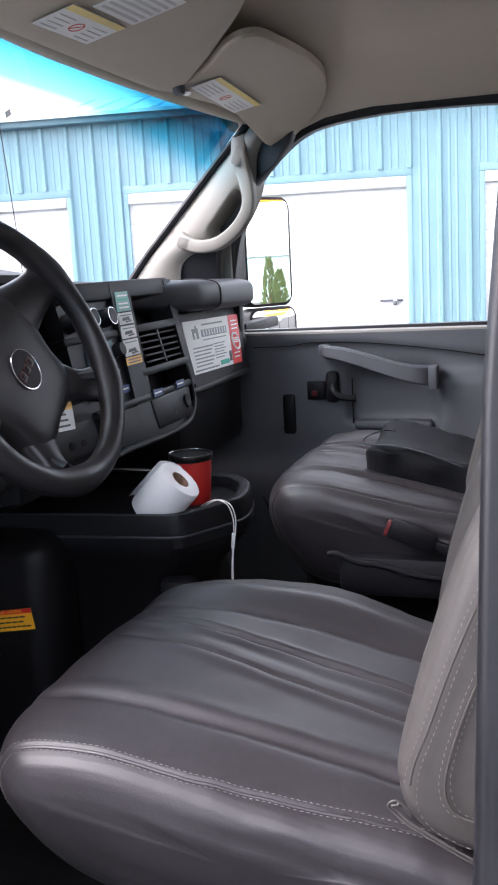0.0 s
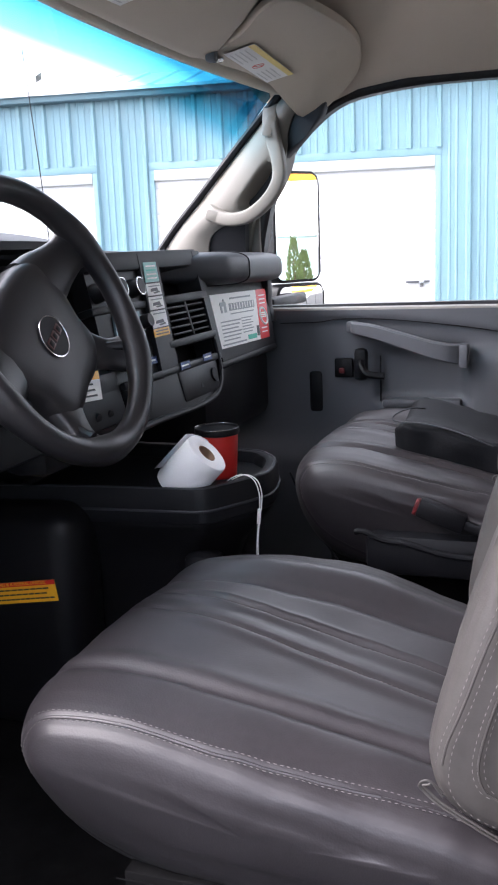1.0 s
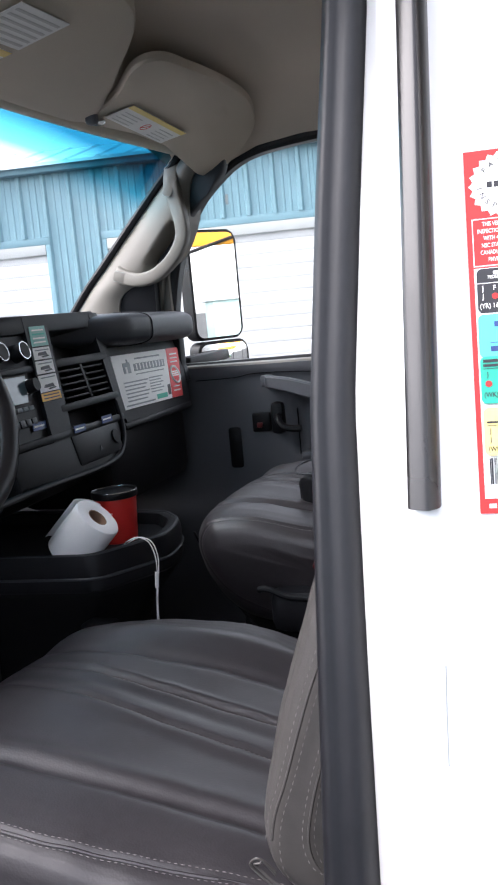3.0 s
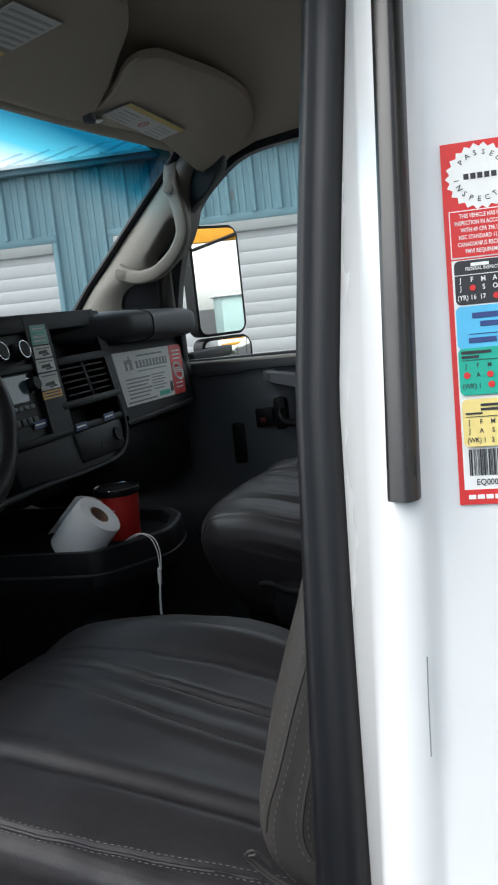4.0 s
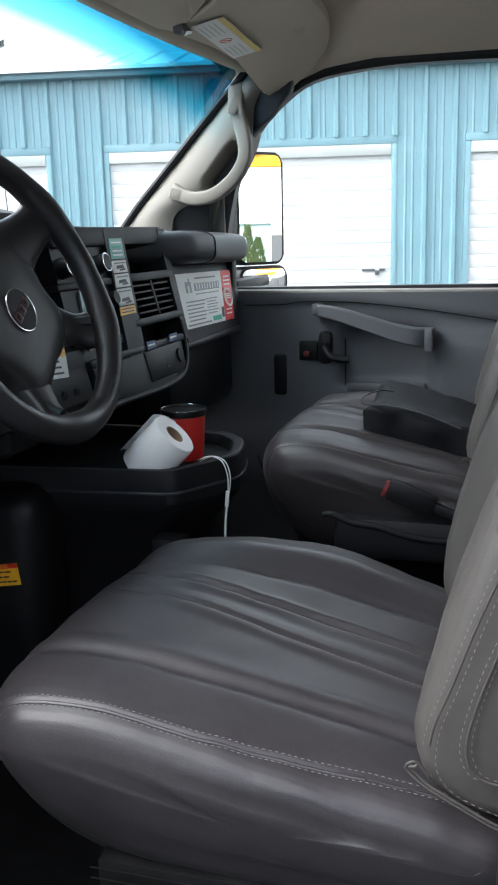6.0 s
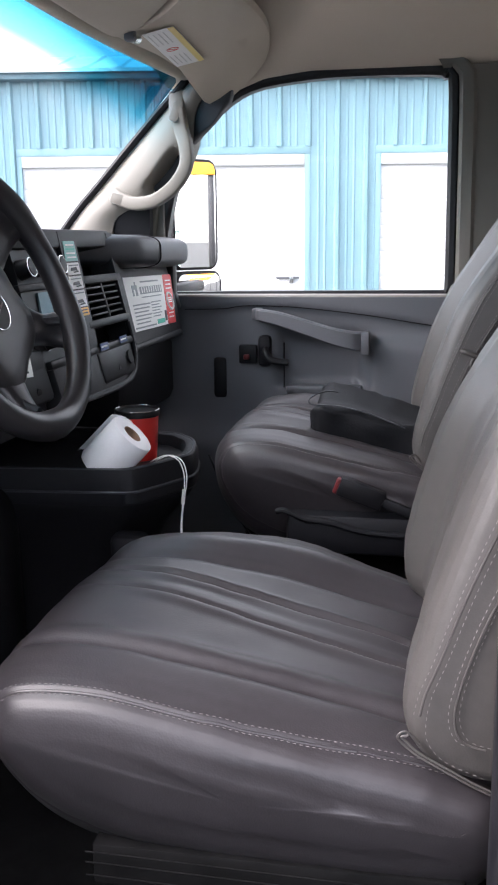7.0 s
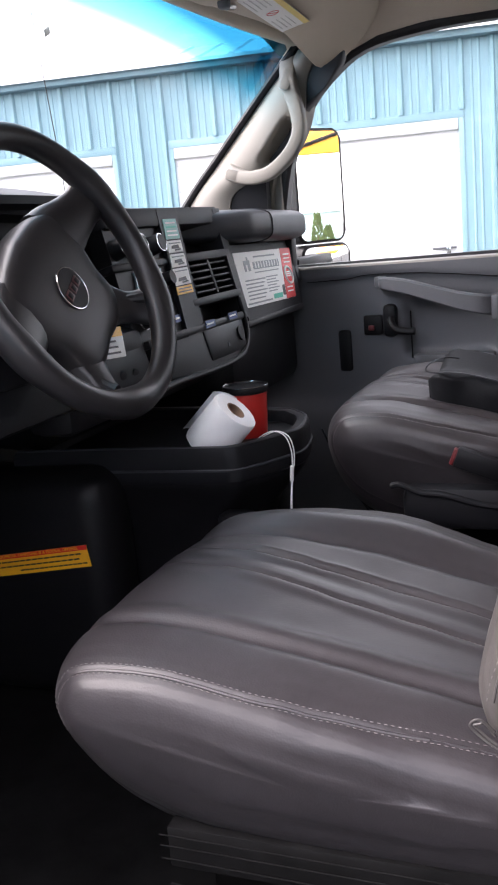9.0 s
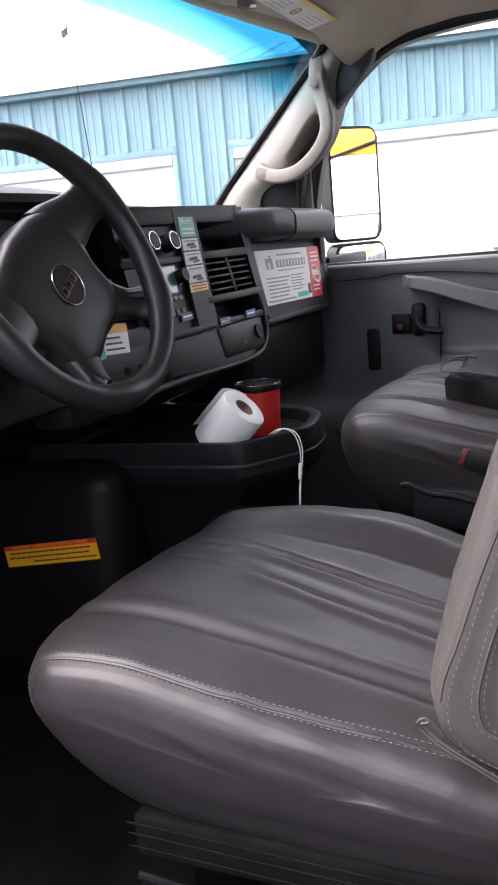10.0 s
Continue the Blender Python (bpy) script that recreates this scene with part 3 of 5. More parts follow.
def headliner_things():
    def on_visor(x, y, d=0.0):
        droop = (0.57 + 6.0 * max(0.0, -0.47 - x)) * max(0.0, y - 2.1) ** 2
        fold = max(0.0, (x + 0.45) * 0.962 + (y - 1.80) * 0.272)
        return Vector((x, y, 1.945 + 0.22 * (x + 0.66) - d - droop + 0.16 * fold))
    for name, outline, drop, thick in (
            ("sun_visor", [(-0.690, 1.845), (-0.60, 1.80), (-0.52, 1.705), (-0.475, 1.70), (-0.455, 1.76), (-0.446, 1.95), (-0.450, 2.12), (-0.462, 2.24), (-0.49, 2.325), (-0.555, 2.350), (-0.600, 2.335), (-0.645, 2.27)], 0.0, 0.022),
            ("sun_visor", [(-0.700, 1.02), (-0.700, 1.70), (-0.690, 1.835), (-0.662, 1.845), (-0.60, 1.775), (-0.52, 1.665), (-0.43, 1.53), (-0.40, 1.40), (-0.40, 1.05), (-0.45, 0.98), (-0.66, 0.98)], 0.002, 0.03)):
        vis = thing(name, "folded beige vinyl sun visor with a printed warning label", "sun visor", "sun visors")
        curve = smooth_line([(x, y, 0) for x, y in outline] + [(*outline[0], 0)], 4)[:-1]
        cx = sum(p.x for p in curve) / len(curve)
        cy = sum(p.y for p in curve) / len(curve)
        rings = []
        for s, d in ((0.90, -thick), (1.0, -thick + 0.006), (1.0, -0.006), (0.985, -0.001), (0.96, 0.0), (0.85, 0.0005), (0.7, 0.001), (0.5, 0.001), (0.3, 0.001), (0.15, 0.001), (0.01, 0.001)):
            rings.append([on_visor(cx + (p.x - cx) * s, cy + (p.y - cy) * s, d + drop) for p in curve])
        part("pad", loft(rings), VISOR, vis)
        if drop == 0.0:
            a, b, c2 = on_visor(-0.645, 1.852, 0.004), on_visor(-0.655, 2.150, 0.004), on_visor(-0.585, 1.84, 0.004)
        else:
            a, b, c2 = on_visor(-0.657, 1.275, drop + 0.004), on_visor(-0.650, 1.425, drop + 0.004), on_visor(-0.592, 1.256, drop + 0.004)
        m = frame_matrix(a, b - a, c2 - a)
        L, Hh = (b - a).length, (c2 - a).length
        lab = part("label", prism([(0, 0), (L, 0), (L, Hh), (0, Hh)], 0.001, m), PAPER, vis, "white and yellow warning label")
        m2 = m @ Matrix.Translation((0, 0, 0.001))
        part("label_band", prism([(0, Hh * 0.80), (L, Hh * 0.80), (L, Hh), (0, Hh)], 0.0006, m2), PALE_YELLOW, lab)
        for k in range(4):
            part("print_bar", prism([(L * 0.06, Hh * (0.10 + 0.16 * k)), (L * 0.34, Hh * (0.10 + 0.16 * k)), (L * 0.34, Hh * (0.13 + 0.16 * k)), (L * 0.06, Hh * (0.13 + 0.16 * k))], 0.0006, m2), FAINT_INK, lab)
            part("print_bar", prism([(L * 0.66, Hh * (0.10 + 0.16 * k)), (L * 0.93, Hh * (0.10 + 0.16 * k)), (L * 0.93, Hh * (0.13 + 0.16 * k)), (L * 0.66, Hh * (0.13 + 0.16 * k))], 0.0006, m2), FAINT_INK, lab)
        ring = [m2 @ Vector((L * 0.5 + 0.012 * math.cos(t * math.pi / 8), Hh * 0.40 + 0.012 * math.sin(t * math.pi / 8), 0)) for t in range(16)]
        part("warning_sign", tube(ring, 0.0009, 5, closed=True), RED, lab)
        part("warning_sign", tube([m2 @ Vector((L * 0.5 - 0.008, Hh * 0.40 - 0.008, 0)), m2 @ Vector((L * 0.5 + 0.008, Hh * 0.40 + 0.008, 0))], 0.0009, 5), RED, lab)
        if drop:
            m3 = m2 @ Matrix.Translation((0.03, Hh + 0.012, 0))
            lab2 = part("label", prism([(0, 0), (L * 0.8, 0), (L * 0.8, 0.09), (0, 0.09)], 0.001, m3), PAPER, vis, "white printed label")
            for k in range(6):
                part("print_bar", prism([(0.008, 0.008 + 0.013 * k), (L * 0.75, 0.008 + 0.013 * k), (L * 0.75, 0.013 + 0.013 * k), (0.008, 0.013 + 0.013 * k)], 0.0006, m3 @ Matrix.Translation((0, 0, 0.001))), FAINT_INK, lab2)
    strip = smooth_line([(-0.735, 0.80, 1.945), (-0.755, 1.10, 1.944), (-0.772, 1.40, 1.941), (-0.775, 1.60, 1.941), (-0.768, 1.80, 1.940), (-0.750, 2.06, 1.939), (-0.716, 2.33, 1.936)], 6)
    solid("header_trim", tube([p + Vector((0.032, 0, 0.028)) for p in strip], 0.027, 16), VISOR, "pale grey trim strip along the windshield top", "trim", kind="structure")
    pin = thing("visor_clip", "small dark plastic sun visor clip on the headliner", "clip")
    part("clip_body", box((-0.672, 1.818, 1.928), (-0.650, 1.840, 1.952), 0.006), DOOR, pin)
    part("clip_pin", tube([(-0.66, 1.84, 1.935), (-0.655, 1.862, 1.938)], 0.007, 8), CHROME, pin)


# ---- seats ----
C_TOP = [(-0.03, 1.045), (-0.07, 1.062), (-0.11, 1.074), (-0.20, 1.093), (-0.28, 1.111), (-0.36, 1.126), (-0.43, 1.136), (-0.49, 1.137), (-0.529, 1.127), (-0.551, 1.098), (-0.551, 1.053), (-0.537, 1.003), (-0.505, 0.960), (-0.455, 0.932), (-0.380, 0.917), (-0.26, 0.908), (-0.12, 0.905), (-0.04, 0.915), (-0.015, 0.96), (-0.012, 1.01)]
PLEATS = ((1.0980, -0.105), (1.0230, -0.142), (1.2040, -0.010), (0.9260, -0.000), (1.0622, -0.129))
B_RING = [(-0.060, 1.062), (-0.102, 1.090), (-0.115, 1.135), (-0.100, 1.205), (-0.069, 1.305), (-0.036, 1.385), (0.010, 1.46), (0.070, 1.55), (0.130, 1.64), (0.170, 1.685), (0.210, 1.70), (0.248, 1.67), (0.240, 1.58), (0.190, 1.45), (0.135, 1.30), (0.095, 1.16), (0.065, 1.07), (0.005, 1.056)]


def ring_of(ctrl, steps=6):
    pts = [Vector((x, 0, z)) for x, z in ctrl]
    n = len(pts)
    out = []
    for i in range(n):
        p0, p1, p2, p3 = pts[i - 1], pts[i], pts[(i + 1) % n], pts[(i + 2) % n]
        for s in range(steps):
            t = s / steps
            out.append(0.5 * ((2 * p1) + (p2 - p0) * t + (2 * p0 - 5 * p1 + 4 * p2 - p3) * t * t + (3 * p1 - p0 - 3 * p2 + p3) * t ** 3))
    k = len(out)
    area = sum(out[i].x * out[(i + 1) % k].z - out[(i + 1) % k].x * out[i].z for i in range(k))
    sign = 1 if area > 0 else -1
    normals = []
    for i in range(k):
        t = (out[(i + 1) % k] - out[i - 1]).normalized()
        normals.append(Vector((t.z, 0, -t.x)) * sign)
    return out, normals


def bump_at(y, at, wide, deep):
    return deep * math.exp(-((y - at) / wide) ** 2)


def capped(rings, bulge):
    """Close a loft softly: shrunken rings towards the middle of its first and last."""
    def tail(ring, s):
        c = sum(ring, Vector()) / len(ring)
        return [[p.lerp(c, t) + Vector((0, s * bulge * u, 0)) for p in ring] for t, u in ((0.08, 0.35), (0.25, 0.75), (0.55, 1.0), (0.98, 1.0))]
    return tail(rings[0], -1)[::-1] + rings + tail(rings[-1], 1)


def seat(off, label, near_side, short=1.0):
    """A bucket seat; y runs from its outer edge (0.81) to its inner edge (1.38) before off is added."""
    s = thing("bucket_seat", label, "seat", "front seats")
    off = Vector(off)
    base, nrm = ring_of(C_TOP)
    fine = 1.0 if short == 1.0 else 0.55
    mid = 1.096

    def inset_edge(y, half, table):
        d = half - abs(y - mid)
        return interp(d, table)

    edge = [(0.0, 0.046), (0.001, 0.037), (0.003, 0.0285), (0.007, 0.0200), (0.013, 0.0135), (0.020, 0.0090), (0.027, 0.0060), (0.040, 0.0025), (0.06, -0.001), (0.12, -0.004), (0.285, -0.006)]

    def drift(x):
        return 0.13 * max(0.0, x + 0.32) ** 1.1

    def cushion(i, y):
        p, n = base[i], nrm[i]
        ins = inset_edge(y, 0.287, edge)
        up = max(0.0, n.z)
        front = max(0.0, min(1.0, (p.x + 0.56) / 0.14))
        g = bump_at(y, 0.8335 + drift(p.x), 0.0024, 0.0034) + bump_at(y, 2 * mid - 0.8335, 0.0022, 0.003)
        ya, yb, yc, yd, ye = (c + k * p.x for c, k in PLEATS)
        top = bump_at(y, yd, 0.010, 0.007) + bump_at(y, yd + 0.022, 0.016, -0.005) + bump_at(y, yc, 0.010, 0.006) + bump_at(y, yc + 0.060, 0.04, -0.014) + bump_at(y, 0.90, 0.03, -0.003)
        pl = bump_at(y, ya, 0.0045, 0.007) + bump_at(y, ya + 0.008, 0.006, -0.002) + bump_at(y, yb, 0.0035, 0.006) + bump_at(y, ye, 0.012, 0.005 * (1 - front * 0.5)) + bump_at(y, yb - 0.016, 0.010, -0.003)
        ins += g + top * up ** 1.5 * (0.35 + 0.65 * front) + pl * up ** 2 * front ** 1.5
        wr = noise.noise((p.x * 9, y * 9, p.z * 9)) * 0.0035 + noise.noise((p.x * 34, y * 22, p.z * 34)) * 0.0012
        # gathered folds low on the side
        side = max(0.0, 1 - (0.287 - abs(y - mid)) / 0.03)
        wr += side * 0.0062 * noise.noise((p.x * 24 + p.z * 16, p.z * 9 - p.x * 8, 3)) * max(0, min(1, (p.x + 0.40) / 0.2))
        q = p - n * (ins - wr)
        d = 0.287 - abs(y - mid)
        f = max(0.0, 1 - d / 0.10)
        low = max(0.0, min(1.0, (1.06 - p.z) / 0.12))
        ahead = max(0.0, min(1.0, (-0.28 - p.x) / 0.2))
        q.x += (0.030 * f ** 2 + 0.022 * f ** 1.3 * low) * ahead
        q.z += 0.030 * f ** 1.4 * low
        # the inner edge: a rounder front corner and a raised bolster
        g = max(0.0, min(1.0, (y - mid - 0.02) / 0.24))
        q.x += 0.036 * g ** 2 * ahead
        q.z += (0.018 * g ** 0.7 * (1 - ahead) * max(0.0, min(1.0, (-0.12 - p.x) / 0.12)) - 0.005 * g * ahead) * up
        q.x = -0.07 + (q.x + 0.07) * short
        tuck = 0.050 * max(0.0, 1 - d / 0.09) * max(0.0, min(1.0, (1.080 - q.z) / 0.17))
        return Vector((q.x, y + math.copysign(tuck, mid - y), q.z)) + off

    k = len(base)
    ys = []
    y = mid - 0.287
    while y < mid + 0.287:
        ys.append(y)
        d = 0.287 - abs(y - mid)
        y += 0.0015 if d < 0.04 else 0.004
    ys.append(mid + 0.287)
    part("cushion", loft(capped([[cushion(i, y) for i in range(k)] for y in ys], 0.004)), LEATHER, s, angle=80)
    top_ids = [i for i in range(k) if base[i].z > 1.045 and base[i].x > -0.558 and base[i].x < -0.05 and nrm[i].z > -0.2]
    for y0 in ((0.828, 0.839)):
        line = [cushion(i, y0 + drift(base[i].x)) + Vector((0, -0.0004, 0.0004)) for i in top_ids]
        part("seam_stitching", stitches(smooth_line(line, 3), 0.0034, 0.0024, 0.00045 * fine), THREAD, s, "pale stitched seam")
    for c, k2 in PLEATS[:2]:
        line = [cushion(i, c + k2 * base[i].x - 0.005) + Vector((0, 0, 0.0003)) for i in top_ids if base[i].x > -0.40]
        part("pleat_stitching", stitches(smooth_line(line, 3), 0.0032, 0.0022, 0.00035 * fine), THREAD, s)
    line = [cushion(i, 0.8335 + drift(base[i].x)) for i in top_ids]
    part("seam_welt", tube(smooth_line(line, 2), 0.0022, 6), LEATHER, s)
    # backrest
    bb, bn = ring_of(B_RING)
    bedge = [(0.0, 0.022), (0.0015, 0.0165), (0.006, 0.010), (0.014, 0.004), (0.026, 0.0), (0.09, 0.0), (0.15, 0.022), (0.26, 0.028)]

    def back(i, y):
        p, n = bb[i], bn[i]
        d = 0.258 - abs(y - mid)
        ins = interp(d, bedge)
        if n.x > 0.2:
            ins = min(ins, interp(d, [(0.0, 0.022), (0.0015, 0.0165), (0.006, 0.010), (0.014, 0.004), (0.026, 0.0), (0.3, 0.0)]))
        else:
            ins += bump_at(y, mid, 0.004, 0.004) + bump_at(y, mid - 0.05, 0.004, 0.004) + bump_at(y, mid + 0.05, 0.004, 0.004)
        wr = noise.noise((p.x * 8, y * 8, p.z * 8 + 5)) * 0.004 + noise.noise((p.x * 16 - p.z * 12, y * 30, p.z * 34 + p.x * 20)) * 0.0012
        q = p - n * (ins - wr)
        lean = 0.010 * max(0, (y - mid) / 0.258)
        return Vector((q.x - lean, y, q.z)) + off
    ys = []
    y = mid - 0.258
    while y < mid + 0.258:
        ys.append(y)
        y += 0.0015 if 0.258 - abs(y - mid) < 0.03 else 0.006
    ys.append(mid + 0.258)
    # same leather as the cushion, painted paler for the light on its front
    part("backrest", loft(capped([[back(i, y) for i in range(len(bb))] for y in ys], 0.006)), TAUPE_AND_LIT_LEATHER, s, angle=80)
    sgn = -1 if near_side < 0 else 1
    sy = mid + sgn * 0.2645

    def side_rows(pts, dx):
        return [Vector((x + dx, sy + sgn * 0.0004, z)) + off for x, z in pts]
    one = [(-0.105, 1.135), (-0.100, 1.158), (-0.088, 1.190), (-0.066, 1.255), (-0.038, 1.325), (-0.006, 1.395), (0.047, 1.475), (0.102, 1.555)]
    inner = [(-0.040, 1.076), (-0.070, 1.087), (-0.085, 1.098), (-0.093, 1.113), (-0.093, 1.135), (-0.088, 1.158), (-0.076, 1.190), (-0.054, 1.255), (-0.026, 1.325), (0.006, 1.395), (0.059, 1.475), (0.114, 1.555)]
    two = [(-0.045, 1.105), (-0.066, 1.112), (-0.074, 1.135), (-0.068, 1.17), (-0.054, 1.215), (-0.036, 1.26), (-0.012, 1.31), (0.03, 1.38)]
    rim_rows = [(x + 0.010, z + 0.002) for x, z in two]
    for rows in (one, inner, two, rim_rows):
        part("side_stitching", stitches(smooth_line(side_rows(rows, 0.0), 5), 0.0036, 0.0030, 0.00045), THREAD, s, "pale stitched seam")
    for rows in (one, two):
        part("side_welt", tube(smooth_line([p + Vector((0, sgn * 0.001, 0)) for p in side_rows(rows, 0.0055)], 5), 0.0013, 6), TAUPE_AND_LIT_LEATHER, s)
    # piping where cushion and backrest meet
    for d in (0.0, 0.0035):
        loop = smooth_line([(-0.099, sy + sgn * 0.001, 1.104 + d), (-0.108, sy + sgn * 0.003, 1.117), (-0.114 + d, sy + sgn * 0.004, 1.119 - d), (-0.119 + d, sy + sgn * 0.004, 1.114), (-0.115 + d, sy + sgn * 0.0028, 1.107 + d * 0.6), (-0.100, sy + sgn * 0.0039, 1.096 + d), (-0.075, sy + sgn * 0.0050, 1.083 + d), (-0.045, sy + sgn * 0.0050, 1.068 + d), (-0.01, sy + sgn * 0.0044, 1.054 + d)], 5)
        # paler than the cushion: the piping's glints are put into its colour
        part("piping", tube([p + off for p in loop], 0.0012, 8), TAUPE_AND_LIT_LEATHER, s)
    if near_side < 0:
        lever = smooth_line([(-0.036, sy - 0.010, 1.306), (-0.028, sy - 0.016, 1.304), (-0.010, sy - 0.014, 1.296), (0.012, sy - 0.006, 1.290)], 4)
        part("recline_lever", tube([p + off for p in lever], [0.0035 + 0.003 * i / (len(lever) - 1) for i in range(len(lever))], 10), TAUPE_AND_LIT_LEATHER, s, "taupe plastic lever end")
        part("lever_hook", tube([p + off for p in smooth_line([(-0.014, sy - 0.013, 1.296), (-0.019, sy - 0.014, 1.282), (-0.014, sy - 0.014, 1.275), (-0.007, sy - 0.012, 1.284)], 4)], 0.003, 8), TAUPE_AND_LIT_LEATHER, s)
    part("seat_base", box((-0.45, 0.97, 0.745), (-0.03, 1.30, 0.93), 0.02, Matrix.Translation(off)), FLOOR, s)
    part("side_trim", box((-0.34, 0.800, 0.93), (-0.02, 0.90, 1.010), 0.02, Matrix.Translation(off)), DASH, s, "dark plastic side trim") if short < 1 else None
    if short < 1:
        bar = smooth_line([(-0.355, 0.803, 1.010), (-0.338, 0.800, 1.013), (-0.303, 0.798, 1.000), (-0.262, 0.796, 0.997), (-0.193, 0.797, 0.980), (-0.10, 0.80, 0.975)], 4)
        part("side_lever", tube([p + off for p in bar], 0.006, 10), DASH, s, "dark plastic slide lever")
    for yy in (0.885, 1.29):
        part("seat_rail", box((-0.46, yy - 0.018, 0.80), (0.05, yy + 0.018, 0.835), 0.006, Matrix.Translation(off)), STEEL, s, "dark steel slide rail")
    if short == 1.0:
        part("rail_cover", box((-0.43, 0.846, 0.905), (-0.05, 0.975, 0.952), 0.004), FLOOR, s, "black seat track cover")
        for z in (0.946, 0.934, 0.919):
            part("rail_edge", tube([(-0.435, 0.841, z), (-0.06, 0.841, z - 0.004)], 0.0009, 6), FLOOR, s)
    part("adjuster_bar", tube([Vector(p) + off for p in ((-0.44, 0.86, 0.868), (-0.30, 0.858, 0.860), (0.0, 0.858, 0.85))], 0.005, 8), BLACK, s)
    part("adjuster_bar", tube([Vector(p) + off for p in ((-0.43, 0.84, 0.842), (-0.30, 0.838, 0.835), (0.0, 0.838, 0.825))], 0.004, 8), BLACK, s)
    return s


def seats():
    seat((0, 0, 0), "grey leather driver bucket seat with pale stitched seams", -1)
    seat((-0.004, 0.845, 0.068), "grey leather passenger bucket seat with pleated cushion", -1, 0.86)
    bag = thing("folded_bag", "black soft bag lying folded on the passenger seat", "bag")
    rings = []
    for j in range(29):
        t = j / 28
        x = -0.318 + 0.28 * t
        top = interp(x, [(-0.318, 1.246), (-0.30, 1.252), (-0.222, 1.240), (-0.134, 1.212), (-0.03, 1.18)])
        low = interp(x, [(-0.318, 1.165), (-0.134, 1.135), (-0.03, 1.11)])
        e = 1 - abs(2 * t - 1) ** 24 * 0.12
        cz, hz, hy = (top + low) / 2, (top - low) / 2 * e, 0.135 * e
        ring = []
        for k in range(48):
            a = 2 * math.pi * k / 48
            dy, dz = math.copysign(abs(math.cos(a)) ** 0.22, math.cos(a)) * hy, math.copysign(abs(math.sin(a)) ** 0.30, math.sin(a)) * hz
            fold = 0.012 * noise.noise((x * 11, dy * 9, dz * 14 + 2)) + 0.005 * noise.noise((x * 34, dy * 26, dz * 30))
            sag = -0.016 * math.exp(-((dy + 0.02) / 0.07) ** 2) * max(0.0, math.sin(a))
            ring.append(Vector((x + 0.008 * noise.noise((dy * 12, dz * 30, 1)), 1.945 + dy + 0.012 * noise.noise((x * 16, dz * 26, 4)), cz + dz + fold + sag)))
        rings.append(ring)
    part("bag_body", loft(rings), material("black_nylon", (0.005, 0.0055, 0.007), 0.6, scale=200, vary=0.3, bump=0.3, spec=0.15), bag, angle=80)
    # paler than the bag: the thin highlight along its leading edge is coloured in
    part("bag_edge", tube(smooth_line([(-0.27, 1.885, 1.262), (-0.285, 1.835, 1.272), (-0.303, 1.812, 1.270), (-0.318, 1.810, 1.260), (-0.313, 1.808, 1.250), (-0.26, 1.812, 1.246), (-0.20, 1.812, 1.232), (-0.134, 1.812, 1.206)], 5), 0.0014, 6), DASH_LIGHT, bag, "stiff curved rim, its highlight put in as a paler colour")
    buckle = thing("seat_belt_buckle", "black seat belt buckle with a red button beside the passenger seat", "seat belt")
    m = frame_matrix((-0.245, 1.640, 1.138), (0.93, 0.05, -0.36), (0.34, 0, 0.94))
    part("buckle_body", box((0.0, -0.021, -0.011), (0.085, 0.015, 0.011), 0.006, m), BLACK, buckle)
    part("release_button", box((-0.006, -0.020, -0.007), (0.004, 0.010, 0.007), 0.003, m), DARK_RED, buckle, "dark red release button")
    part("buckle_stalk", box((0.08, -0.012, -0.006), (0.26, 0.006, 0.006), 0.004, m), BLACK, buckle)


# ---- dashboard ----
FACE = frame_matrix((-0.715, 0, 1.437), (0, 1, 0), (-0.261, 0, 0.965))


def fz(z):
    return (z - 1.437) * 1.036


def dbox(y0, z0, y1, z1, d0, d1, r=0.003):
    return box((y0, fz(z0), d0), (y1, fz(z1), d1), r, FACE)


def dplate(corners, depth, d=0.0):
    return prism([(y, fz(z)) for y, z in corners], depth, FACE @ Matrix.Translation((0, 0, d)))


def dash_top(y):
    return 1.606 - 0.045 * (y - 1.25)


